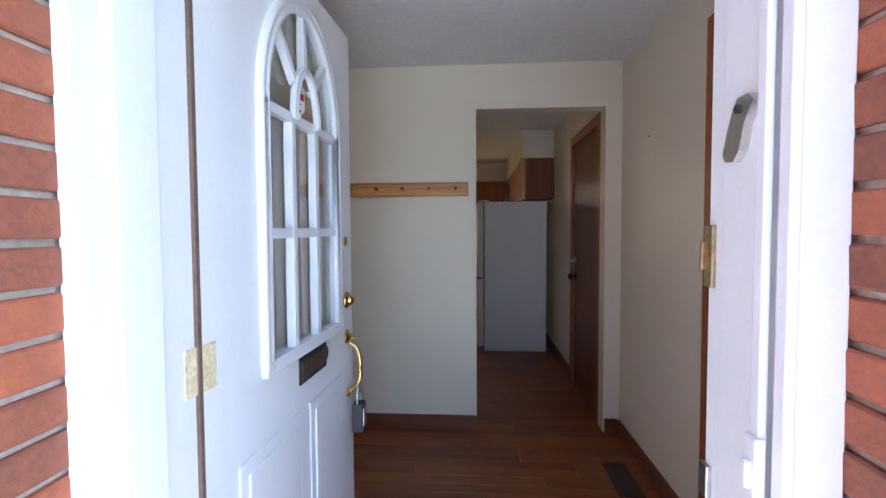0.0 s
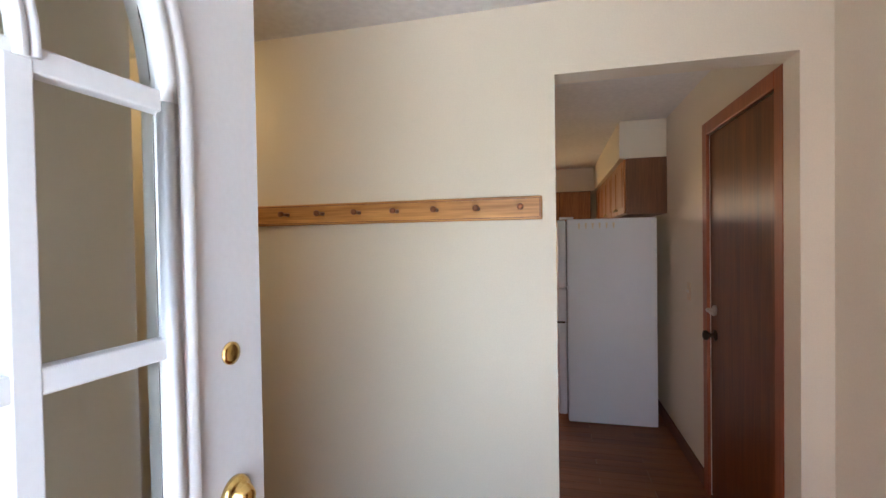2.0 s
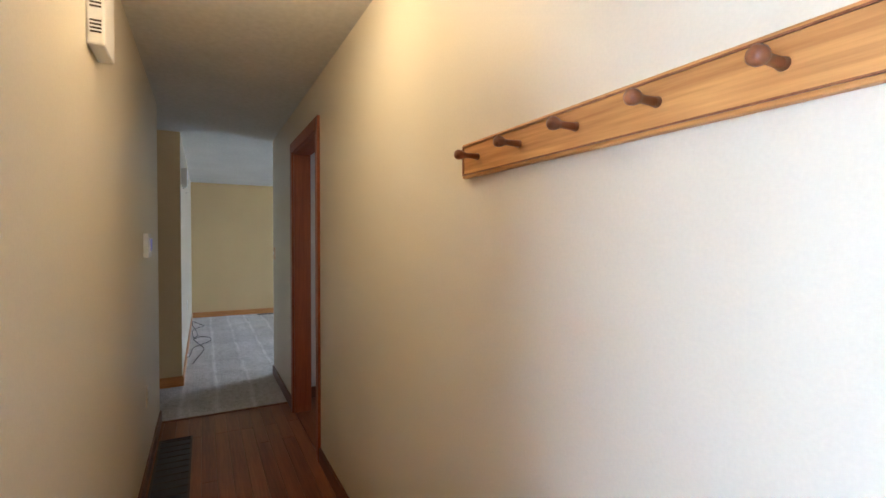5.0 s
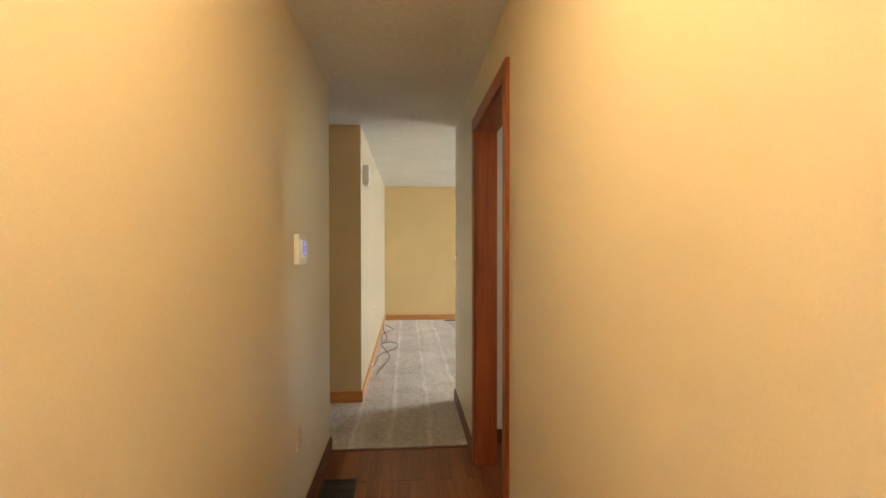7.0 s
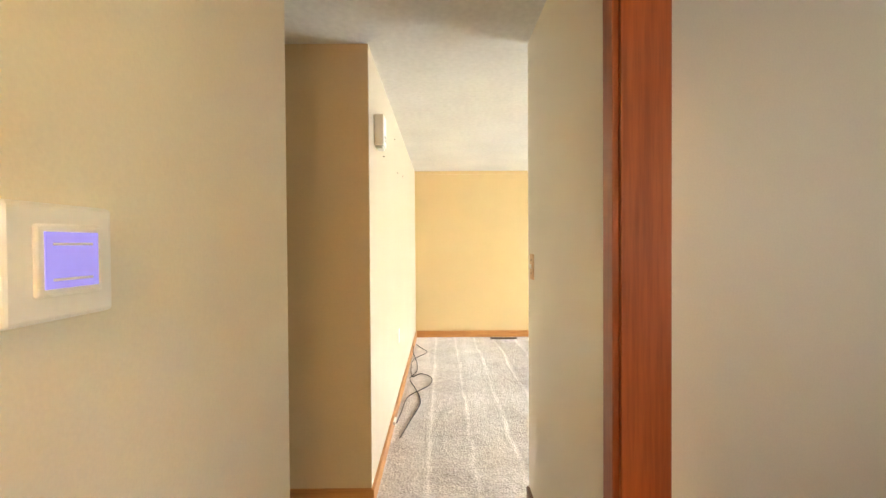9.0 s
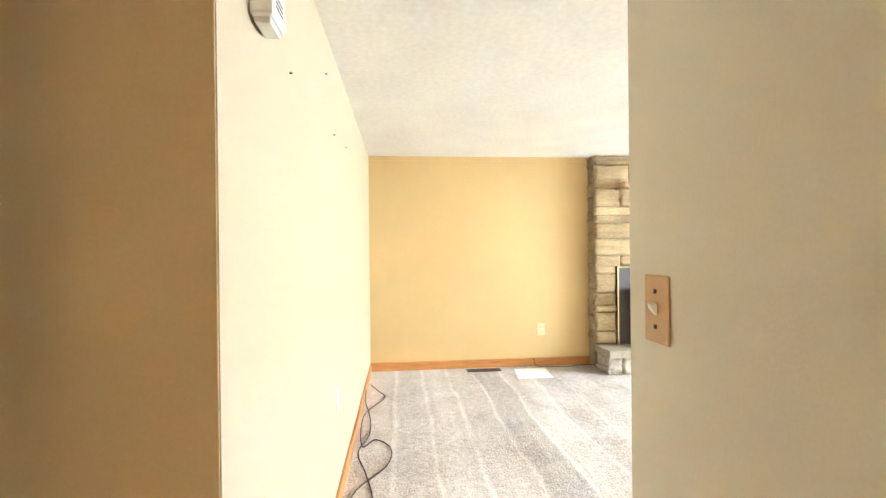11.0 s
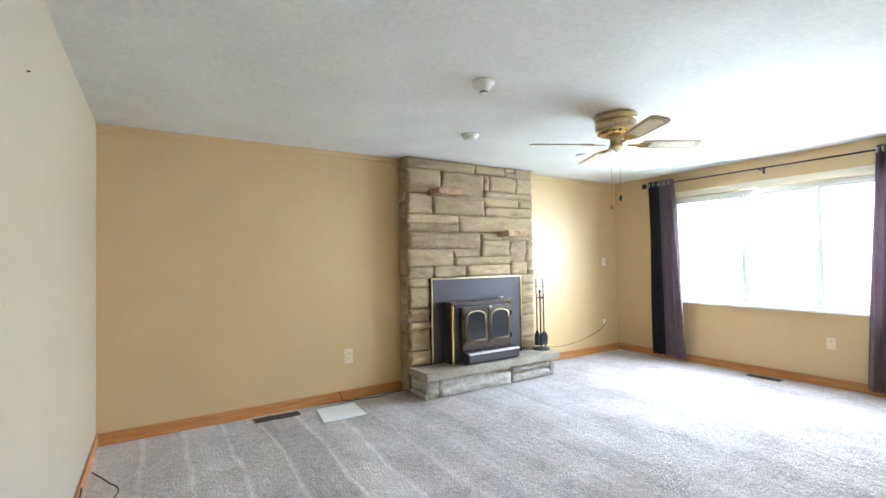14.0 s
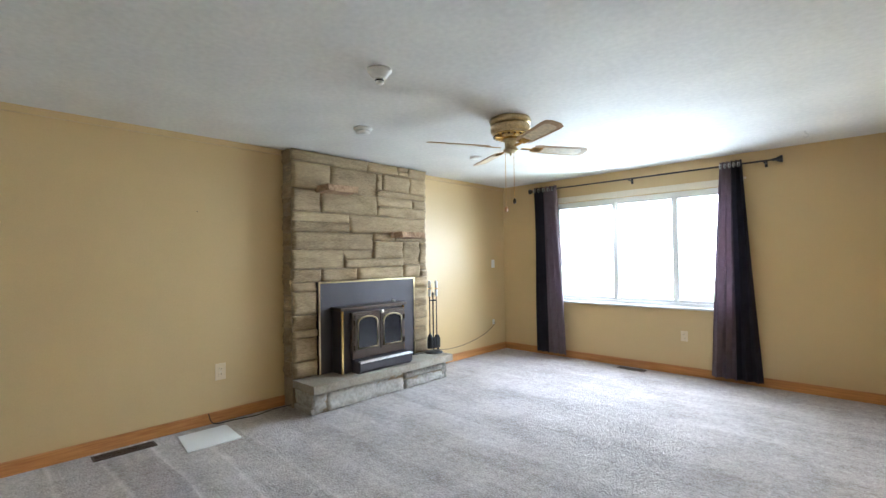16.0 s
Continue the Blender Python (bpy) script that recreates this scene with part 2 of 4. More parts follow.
def make_glass(name, rough=0.0, tint=(1, 1, 1)):
    m = bpy.data.materials.new(name)
    m.use_nodes = True
    b = m.node_tree.nodes["Principled BSDF"]
    b.inputs["Base Color"].default_value = (*tint, 1)
    b.inputs["Transmission Weight"].default_value = 1
    b.inputs["Roughness"].default_value, b.inputs["IOR"].default_value = rough, 1.45
    return m


CARPET = make_carpet()
GLASS = make_glass("clear_glass")
FROST = make_glass("hazy_door_glass", 0.06, (0.92, 0.92, 0.88))
STOVEGLASS = mat("smoked_stove_glass", (0.03, 0.03, 0.035), 0.08, var=0.1, scale=(4, 30), bump=0)

# ---- mesh helpers ----


def bm_box(bm, x0, x1, y0, y1, z0, z1, bevel=0.0):
    r = bmesh.ops.create_cube(bm, size=1, matrix=Matrix.Translation(((x0 + x1) / 2, (y0 + y1) / 2, (z0 + z1) / 2)) @ Matrix.Diagonal((x1 - x0, y1 - y0, z1 - z0, 1)))
    if bevel:
        es = list({e for v in r["verts"] for e in v.link_edges})
        bmesh.ops.bevel(bm, geom=es, offset=bevel, segments=2, affect="EDGES", profile=0.5)
    return bm


def box(x0, x1, y0, y1, z0, z1, bevel=0.0):
    return bm_box(bmesh.new(), x0, x1, y0, y1, z0, z1, bevel)


def boxes(rows, bevel=0.0):
    bm = bmesh.new()
    for r in rows:
        bm_box(bm, *r, bevel)
    return bm


def lathe(profile, center=(0, 0, 0), axis="Z", seg=24):
    """Turned shape from (radius, height) pairs."""
    bm = bmesh.new()
    rings = []
    for r, h in profile:
        ring = []
        for i in range(seg):
            a = 2 * math.pi * i / seg
            p = (r * math.cos(a), r * math.sin(a), h)
            if axis == "X":
                p = (p[2], p[0], p[1])
            elif axis == "Y":
                p = (p[1], p[2], p[0])
            ring.append(bm.verts.new(Vector(p) + Vector(center)))
        rings.append(ring)
    for a, b in zip(rings, rings[1:]):
        for i in range(seg):
            bm.faces.new((a[i], a[(i + 1) % seg], b[(i + 1) % seg], b[i]))
    for ring in (rings[0], rings[-1]):
        bm.faces.new(ring)
    bmesh.ops.recalc_face_normals(bm, faces=bm.faces)
    return bm


def tube(points, radius, seg=8):
    bm = bmesh.new()
    pts = [Vector(p) for p in points]
    rings = []
    for i, p in enumerate(pts):
        d = (pts[min(i + 1, len(pts) - 1)] - pts[max(i - 1, 0)]).normalized()
        q = d.to_track_quat("Z", "Y")
        rings.append([bm.verts.new(p + q @ Vector((radius * math.cos(2 * math.pi * k / seg), radius * math.sin(2 * math.pi * k / seg), 0))) for k in range(seg)])
    for a, b in zip(rings, rings[1:]):
        for k in range(seg):
            bm.faces.new((a[k], a[(k + 1) % seg], b[(k + 1) % seg], b[k]))
    bm.faces.new(rings[0])
    bm.faces.new(rings[-1])
    bmesh.ops.recalc_face_normals(bm, faces=bm.faces)
    return bm


def spline(points, n=8):
    """Points smoothed by a Catmull-Rom curve."""
    p = [Vector(q) for q in points]
    p = [p[0] * 2 - p[1], *p, p[-1] * 2 - p[-2]]
    out = []
    for a, b, c, d in zip(p, p[1:], p[2:], p[3:]):
        for i in range(n):
            t = i / n
            out.append(0.5 * (2 * b + (c - a) * t + (2 * a - 5 * b + 4 * c - d) * t * t + (3 * b - a - 3 * c + d) * t ** 3))
    out.append(p[-2])
    return out


def prism(outline, x0, x1, axis="X"):
    """An outline in a plane, given depth along an axis."""
    bm = bmesh.new()

    def put(u, v, d):
        return {"X": (d, u, v), "Y": (u, d, v), "Z": (u, v, d)}[axis]
    a = [bm.verts.new(put(u, v, x0)) for u, v in outline]
    b = [bm.verts.new(put(u, v, x1)) for u, v in outline]
    n = len(a)
    bm.faces.new(a)
    bm.faces.new(b[::-1])
    for i in range(n):
        bm.faces.new((a[i], b[i], b[(i + 1) % n], a[(i + 1) % n]))
    bmesh.ops.recalc_face_normals(bm, faces=bm.faces)
    return bm


def mesh_of(name, bm, material, smooth=False):
    me = bpy.data.meshes.new(name)
    bm.to_mesh(me)
    bm.free()
    me.materials.append(material)
    if smooth:
        me.polygons.foreach_set("use_smooth", [True] * len(me.polygons))
    return me


def part(name, bm, material, parent, label="", smooth=False):
    ob = new(name, mesh_of(name, bm, material, smooth))
    ob.parent = parent
    return tagged(ob, label) if label else ob


def thing(name, bm, material, label, category, group="", smooth=False):
    return tagged(new(name, mesh_of(name, bm, material, smooth)), label, category, group)


def structure(name, bm, material, label, category=""):
    return tagged(new(name, mesh_of(name, bm, material)), label, category or name.rsplit("_", 1)[0].replace("_", " "), kind="structure")


def empty(name, m, label, category, group=""):
    ob = new(name)
    ob.empty_display_size = 0.1
    ob.matrix_world = m
    return tagged(ob, label, category, group)


# ---- the large structure ----
H = 2.40
W = 3.00          # hall wall with the peg rail
EDGE = -4.217     # where the wood floor ends and the carpet begins
structure("wall_hall_north", boxes([
    (-5.149, -3.955, W, 3.12, 0, H), (-3.955, -3.085, W, 3.12, 2.085, H), (-3.085, 0.152, W, 3.12, 0, H),
    (0.152, 0.978, W, 3.12, 2.115, H), (0.978, 1.20, W, 3.12, 0, H)]), CREAM, "cream painted hall wall with a kitchen opening", "wall")
structure("wall_foyer_east", boxes([(1.08, 1.2, 0.93, 0.98, 0, H), (1.08, 1.2, 0.98, 1.83, 2.09, H), (1.08, 1.2, 1.83, W, 0, H)]), CREAM, "cream painted foyer wall beside the closet door", "wall")
structure("wall_front", boxes([(-0.82, -0.482, 0.66, 0.93, 0, H), (0.622, 1.2, 0.66, 0.93, 0, H), (-0.482, 0.622, 0.66, 0.93, 2.17, H)]), CREAM, "cream painted inside of the front wall", "wall")
structure("wall_foyer_west", boxes([(-0.68, -0.56, 0.93, 1.68, 0, H)]), CREAM, "cream painted foyer wall behind the open door", "wall")
structure("wall_hall_recess", boxes([(-1.2, -0.56, 1.68, 1.80, 0, H), (-1.32, -1.2, 1.68, 1.94, 0, H)]), CREAM, "cream painted wall where the hall begins", "wall")
structure("wall_hall_south", boxes([(EDGE, -1.2, 1.94, 2.06, 0, H)]), CREAM, "cream painted hall wall with the thermostat", "wall")
structure("wall_passage_east", boxes([(EDGE, EDGE + 0.12, 0.9, 1.94, 0, H)]), CREAM, "cream painted wall of the side passage", "wall")
structure("wall_passage_end", boxes([(-5.26, EDGE + 0.12, 0.78, 0.9, 0, H)]), CREAM, "cream painted end wall of the side passage", "wall")
# thin skin gives the wall's hall side its lamp-lit colour
structure("wall_passage_west", boxes([(-5.26, -5.14, 0.9, 2.055, 0, H), (-5.144, -5.14, 2.055, 2.172, 0, H)]), PASSAGE, "tan painted wall facing the hall, hall lamp's glow in its colour", "wall")
structure("wall_living_south", boxes([(-9.46, -5.144, 2.055, 2.175, 0, H)]), SOUTH, "tan painted living room wall with nail holes, toned for window light", "wall")
structure("wall_living_west", boxes([(-9.46, -9.34, 2.175, 8.36, 0, H)]), TAN, "tan painted living room wall behind the fireplace", "wall")
structure("wall_living_north", boxes([
    (-9.34, -8.50, 8.22, 8.36, 0, H), (-6.30, -5.03, 8.22, 8.36, 0, H), (-8.50, -6.30, 8.22, 8.36, 0, 0.74), (-8.50, -6.30, 8.22, 8.36, 2.075, H)]), TAN, "tan painted living room wall with the wide window", "wall")
structure("wall_living_east", boxes([(-5.149, -5.03, 3.12, 8.22, 0, H)]), TAN, "tan painted living room wall", "wall")
structure("wall_side_room_west", boxes([(-4.37, -4.25, 3.12, 4.6, 0, H)]), PALE, "pale pinkish wall inside the side room", "wall")
# opening added out of view for the side room's fill
structure("wall_side_room_north", boxes([(-4.25, -3.2, 4.6, 4.72, 0, H), (-2.4, -2.32, 4.6, 4.72, 0, H), (-3.2, -2.4, 4.6, 4.72, 0, 1.0), (-3.2, -2.4, 4.6, 4.72, 2.0, H)]), PALE, "pale pinkish wall at the back of the side room", "wall")
structure("wall_side_room_east", boxes([(-2.32, -2.2, 3.12, 7.7, 0, H)]), PALE, "pale wall between side room and kitchen", "wall")
structure("wall_kitchen_east", boxes([(1.0, 1.2, 3.12, 3.2, 0, H), (1.0, 1.2, 3.2, 4.02, 2.06, H), (1.0, 1.2, 4.02, 7.7, 0, H)]), CREAM, "cream painted kitchen wall with the brown door", "wall")
# the opening in this wall is assumed, to let the kitchen fill in
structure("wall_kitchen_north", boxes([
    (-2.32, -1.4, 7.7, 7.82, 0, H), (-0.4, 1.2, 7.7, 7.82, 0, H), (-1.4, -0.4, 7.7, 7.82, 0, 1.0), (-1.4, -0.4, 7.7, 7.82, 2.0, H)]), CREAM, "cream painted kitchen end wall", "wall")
structure("wall_closets_back", boxes([(1.2, 1.26, 0.9, 2.0, 0, H), (1.2, 1.26, 3.1, 4.2, 0, H)]), CREAM, "plain wall behind the closed doors", "wall")
structure("ceiling", box(-9.46, 1.2, 0.66, 8.36, H, H + 0.1), CEIL, "white textured plaster ceiling", "ceiling")
structure("roof", box(-9.9, 1.7, 0.0, 8.8, H + 0.16, H + 0.3), VENTDARK, "dark flat roof above the rooms", "roof")
structure("subfloor", boxes([(EDGE, 1.2, 0.63, 3.0, -0.1, -0.012), (-4.37, 1.2, 3.0, 7.82, -0.1, -0.012)]), DARKTRIM, "dark joints under the wood floor", "floor")
structure("carpet_floor", boxes([(-9.46, EDGE, 0.78, 3.0, -0.1, 0.0), (-9.46, -5.03, 3.0, 8.36, -0.1, 0.0)]), CARPET, "beige-grey carpet with vacuum marks", "carpet")
structure("ground", box(-60, 60, -80, 80, -0.45, -0.30), GRASS, "grass around the house", "ground")
structure("porch_slab", box(-1.61, 1.4, -1.6, 0.63, -0.30, -0.10), CONCRETE, "grey concrete porch slab at the front door", "porch")
# added out of view: cuts sky light from the left at the door
structure("wall_garage", box(-1.9, -1.62, -7.5, 0.34, -0.30, 3.2), DARKTRIM_Y, "added unseen dark wall that blocks sky light left of the porch", "wall")
# unseen slab, added so sunlit concrete throws light back through the doorway
structure("driveway", box(-1.62, 9, -14, -1.6, -0.30, -0.22), CONCRETE, "added unseen pale slab that bounces sunlight into the front door", "driveway")
structure("carpet_trim", box(EDGE - 0.004, EDGE + 0.022, 2.06, W, -0.01, 0.006, 0.002), DARKTRIM_Y, "dark wooden strip at the carpet's edge", "trim")


def baseboard(name, x0, x1, y0, y1, material, h=0.095):
    bm = box(x0, x1, y0, y1, 0, h)
    es = [e for e in bm.edges if all(v.co.z > h - 1e-4 for v in e.verts)]
    bmesh.ops.bevel(bm, geom=es, offset=0.005, segments=2, affect="EDGES")
    return structure(name, bm, material, "wooden baseboard along the wall", "baseboard")


T = 0.014
baseboard("baseboard_1", -3.03, 0.152, W - T, W, DARKTRIM)
baseboard("baseboard_2", 0.985, 1.08 - T, W - T, W, DARKTRIM)
baseboard("baseboard_3", -5.149, -4.02, W - T, W, DARKTRIM)
baseboard("baseboard_4", 1.08 - T, 1.08, 1.93, W - T, DARKTRIM_Y)
baseboard("baseboard_5", EDGE, -1.2, 2.06, 2.06 + T, DARKTRIM)
baseboard("baseboard_6", 1.0 - T, 1.0, 4.1, 7.7, DARKTRIM_Y)
baseboard("baseboard_7", -5.14, -5.14 + T, 0.9, 2.175 + T, PINE)
baseboard("baseboard_8", -9.34 + T, -5.14, 2.175, 2.175 + T, PINE_X)
baseboard("baseboard_9", -9.34, -9.34 + T, 2.175, 4.70, PINE)
baseboard("baseboard_10", -9.34, -9.34 + T, 6.40, 8.22, PINE)
baseboard("baseboard_11", -9.34 + T, -5.149, 8.22 - T, 8.22, PINE_X)
baseboard("baseboard_12", -5.149 - T, -5.149, W, 8.22 - T, PINE)
baseboard("baseboard_13", -4.25, -4.25 + T, 3.12, 4.6, DARKTRIM_Y)
structure("crown_trim_1", boxes([(-9.34, -9.318, 2.175, 4.70, 2.352, 2.398), (-9.34, -9.31, 2.175, 4.70, 2.385, 2.399)]), TAN, "thin tan moulding under the ceiling", "trim")
structure("crown_trim_2", boxes([(-9.34, -9.318, 6.42, 8.22, 2.352, 2.398)]), TAN, "thin tan moulding under the ceiling", "trim")


def casing(name, bm, label):
    return structure(name, bm, REDWOOD, label, "door casing")


# hall doorway: jambs through the wall, casing on the hall side
casing("door_casing_1", boxes([
    (-4.015, -3.945, W - 0.018, W, 0, 2.155), (-3.095, -3.03, W - 0.018, W, 0, 2.155), (-3.945, -3.095, W - 0.018, W, 2.075, 2.155),
    (-3.955, -3.935, W, 3.13, 0, 2.085), (-3.105, -3.085, W, 3.13, 0, 2.085), (-3.935, -3.105, W, 3.13, 2.065, 2.085)], 0.003),
    "red-brown stained casing of the open hall doorway")
casing("door_casing_2", boxes([
    (1.062, 1.08, 1.825, 1.915, 0, 2.165), (1.062, 1.08, 0.935, 0.985, 0, 2.165), (1.062, 1.08, 0.985, 1.825, 2.085, 2.165)], 0.003),
    "red-brown stained casing of the closet door")
casing("door_casing_3", boxes([
    (0.982, 1.0, 4.015, 4.085, 0, 2.12), (0.982, 1.0, 3.135, 3.205, 0, 2.12), (0.982, 1.0, 3.205, 4.015, 2.05, 2.12)], 0.003),
    "brown stained casing of the kitchen door")

# ---- doors ----
closet = empty("closet_door", pose(1.083, 1.824, 0.01), "brown flush wooden closet door, closed, in the foyer", "door")
part("panel", box(0, 0.035, -0.832, 0, 0, 2.07, 0.002), BROWNDOOR, closet)
for z in (0.25, 1.05, 1.86):
    hinge = part("hinge", lathe([(0.007, -0.045), (0.007, 0.045)], (-0.008, 0.002, z), seg=10), HINGEDARK, closet, "dark bronze hinge barrel")
part("door_knob", lathe([(0.026, 0), (0.026, -0.006), (0.012, -0.012), (0.012, -0.03), (0.027, -0.045), (0.024, -0.062), (0.008, -0.066)], (0, -0.77, 0.93), "X"), OLDBRASS, closet, "", True)

kdoor = empty("kitchen_door", pose(1.003, 4.014, 0.01), "dark brown flush wooden kitchen door, closed", "door")
part("panel", box(0, 0.04, -0.80, 0, 0, 2.035, 0.002), BROWNDOOR, kdoor)
lever = part("lever_rose", lathe([(0.027, 0), (0.027, -0.010), (0.012, -0.016), (0.011, -0.045), (0.006, -0.047)], (0, -0.075, 1.06), "X"), NICKEL, kdoor, "bright round lever plate", True)
part("lever_handle", tube(spline([(-0.040, -0.070, 1.06), (-0.046, -0.10, 1.062), (-0.046, -0.145, 1.058), (-0.040, -0.18, 1.052)]), 0.009), NICKEL, lever, "bright steel lever", True)
part("door_knob", lathe([(0.03, 0), (0.03, -0.006), (0.012, -0.012), (0.012, -0.03), (0.028, -0.045), (0.026, -0.06), (0.008, -0.066)], (0, -0.075, 0.92), "X"), HINGEDARK, kdoor, "dark bronze knob", True)

# front door frame
structure("door_frame", boxes([
    (-0.460, -0.435, 0.63, 0.905, -0.02, 2.15), (0.56, 0.622, 0.63, 0.86, -0.02, 2.15), (-0.435, 0.56, 0.63, 0.88, 2.135, 2.17),
    (0.545, 0.56, 0.63, 0.655, 0.0, 2.135), (0.55, 0.56, 0.70, 0.80, 0.0, 2.135), (-0.435, -0.425, 0.70, 0.80, 0.0, 2.135), (0.536, 0.548, 0.668, 0.69, 0.0, 2.135)], 0.003),
    WHITE, "white painted front door frame with storm door channel", "door frame")
structure("weatherstrip", boxes([(-0.438, -0.426, 0.900, 0.912, 0.0, 2.13)]), STRIP, "dark weatherstrip in the hinge gap", "weatherstrip")
structure("threshold", boxes([(-0.435, 0.56, 0.60, 0.90, -0.02, 0.012)], 0.004), NICKEL, "worn metal threshold of the front door", "threshold")
strike = empty("strike_plate", pose(0.556, 0.84, 1.285), "brass strike plate on the door frame", "strike plate")
part("plate", box(-0.004, 0.004, -0.006, 0.022, -0.055, 0.055, 0.002), OLDBRASS, strike)
part("lip", box(-0.010, -0.003, 0.018, 0.026, -0.025, 0.025, 0.002), OLDBRASS, strike)
for z in (0.88, 0.60):
    part("lower_plate", box(-0.006, 0.004, -0.005, 0.024, z - 1.285 - 0.03, z - 1.285 + 0.03, 0.002), NICKEL, strike)
bracket = empty("storm_door_bracket", pose(0.548, 0.74, 1.50), "worn grey metal bracket on the white frame", "bracket")
part("arm", prism([(-0.042, 0.018), (-0.030, 0.030), (-0.002, 0.030), (0.010, 0.016), (0.036, -0.050), (0.030, -0.062), (0.006, -0.064), (-0.008, -0.050), (-0.020, -0.012)], -0.012, 0.003), NICKEL, bracket)
part("screw", lathe([(0.007, 0.0), (0.007, -0.006), (0.003, -0.008)], (-0.012, -0.01, 0.012), "X", 10), BLACK, bracket)
catch = empty("storm_door_catch", pose(0.544, 0.68, 0.985), "small white painted catch on the frame", "catch")
part("body", boxes([(-0.016, 0.0, -0.018, 0.012, -0.055, 0.055), (-0.024, -0.014, -0.01, 0.004, -0.02, 0.02)], 0.003), WHITE, catch)

# the front door itself, hinged at its local origin and running along +y; the outer face looks along +x
fd = empty("front_door", pose(-0.428, 0.915, 0.015, 0, 0, -2.8), "white front door with arched glazing, standing open", "door")
DW, DH, D0 = 0.978, 2.11, -0.045
G0, G1, GZ0, GZ1 = 0.270, 0.787, 0.965, 1.655
GC, GR = (G0 + G1) / 2, (G1 - G0) / 2
ARCH = 0.345


def arch(r0, rz, n=28):
    return [(GC + r0 * math.cos(math.pi * i / n), GZ1 + rz * math.sin(math.pi * i / n)) for i in range(n + 1)]


def door_leaf():
    """A slab with an arched hole through it."""
    bm = bmesh.new()
    outer = [(0, 0), (DW, 0), (DW, DH), (0, DH)]
    hole = [(G1, GZ0), *arch(GR, ARCH), (G0, GZ0)]
    for x in (D0, 0.0):
        def v(p):
            return bm.verts.new((x, p[0], p[1]))
        o = [v(p) for p in outer]
        hh = [v(p) for p in hole]
        n = len(hh)
        mid = n // 2
        bm.faces.new([o[0], o[1], hh[0], hh[-1]])
        bm.faces.new([o[1], o[2], *reversed(hh[:mid + 1])])
        bm.faces.new([o[3], o[0], *reversed(hh[mid:])])
        bm.faces.new([o[2], o[3], hh[mid]])
    vs = list(bm.verts)
    k = len(vs) // 2
    n_o, n_h = 4, k - 4
    for base, cnt in ((0, n_o), (4, n_h)):
        for i in range(cnt):
            a, b = base + i, base + (i + 1) % cnt
            bm.faces.new((vs[a], vs[b], vs[k + b], vs[k + a]))
    bmesh.ops.recalc_face_normals(bm, faces=bm.faces)
    return bm


part("leaf", door_leaf(), WHITE, fd)

def band(pts, w):
    """A raised moulding that follows a line in the door's plane."""
    bm = bmesh.new()
    prev = None
    n = len(pts)
    for i, (u, v) in enumerate(pts):
        a, b = pts[max(i - 1, 0)], pts[min(i + 1, n - 1)]
        d = Vector((b[0] - a[0], b[1] - a[1])).normalized()
        nx, nz = -d.y, d.x
        sec = []
        for off, x in ((-w / 2, 0.0), (-w / 2, 0.012), (-w * 0.36, 0.018), (-w * 0.12, 0.018), (-w * 0.02, 0.011), (w * 0.08, 0.017), (w * 0.36, 0.020), (w / 2, 0.012), (w / 2, 0.0)):
            sec.append(bm.verts.new((x, u + nx * off, v + nz * off)))
        if prev:
            for k in range(len(sec) - 1):
                bm.faces.new((prev[k], prev[k + 1], sec[k + 1], sec[k]))
        else:
            bm.faces.new(sec)
        prev = sec
    bm.faces.new(prev)
    bmesh.ops.recalc_face_normals(bm, faces=bm.faces)
    return bm


part("glazing_frame", band([(G0 - 0.012, GZ0 - 0.02), (G0 - 0.012, GZ1), *reversed(arch(GR + 0.012, ARCH + 0.012)), (G1 + 0.012, GZ1), (G1 + 0.012, GZ0 - 0.02)], 0.05), WHITE, fd, "white moulding round the arched glass", True)
part("glazing_sill", box(0, 0.018, G0 - 0.035, G1 + 0.035, GZ0 - 0.035, GZ0 + 0.004, 0.004), WHITE, fd)
B1, B2 = 0.433, 0.607
GM = 1.312
for u in (B1, B2):
    part("glazing_bar", box(-0.018, 0.010, u - 0.015, u + 0.015, GZ0, GZ1, 0.003), WHITE, fd)
for z in (GM, GZ1):
    part("glazing_bar", box(-0.016, 0.009, G0, G1, z - 0.015, z + 0.015, 0.003), WHITE, fd)
RH = (B2 - B1) / 2


def flat_bar(p, q, w):
    p, q = Vector(p), Vector(q)
    d = (q - p).normalized()
    s = Vector((-d.y, d.x)) * w / 2
    return prism([tuple(p + s), tuple(q + s), tuple(q - s), tuple(p - s)], -0.015, 0.008)


for a in (45, 90, 135):
    c, s = math.cos(radians(a)), math.sin(radians(a))
    part("glazing_bar", flat_bar((GC + c * RH, GZ1 + s * 0.16), (GC + c * GR * 0.99, GZ1 + s * ARCH * 0.99), 0.022), WHITE, fd)
inner = [(GC + RH * math.cos(math.pi * i / 14), GZ1 + 0.165 * math.sin(math.pi * i / 14)) for i in range(15)]
part("glazing_bar", band(inner, 0.026), WHITE, fd, "", True)
pane = part("pane", prism([(G1, GZ0), *arch(GR, ARCH), (G0, GZ0)], -0.026, -0.020), FROST, fd, "slightly hazy arched glass pane")
pane.visible_shadow = False
sticker = part("sticker", prism([(GC - 0.052, GZ1 + 0.125), (GC, GZ1 + 0.15), (GC + 0.052, GZ1 + 0.125), (GC + 0.05, GZ1 + 0.06), (GC, GZ1 + 0.012), (GC - 0.05, GZ1 + 0.06)], -0.0195, -0.0185), PAPER, fd, "white shield-shaped sticker with a red band")
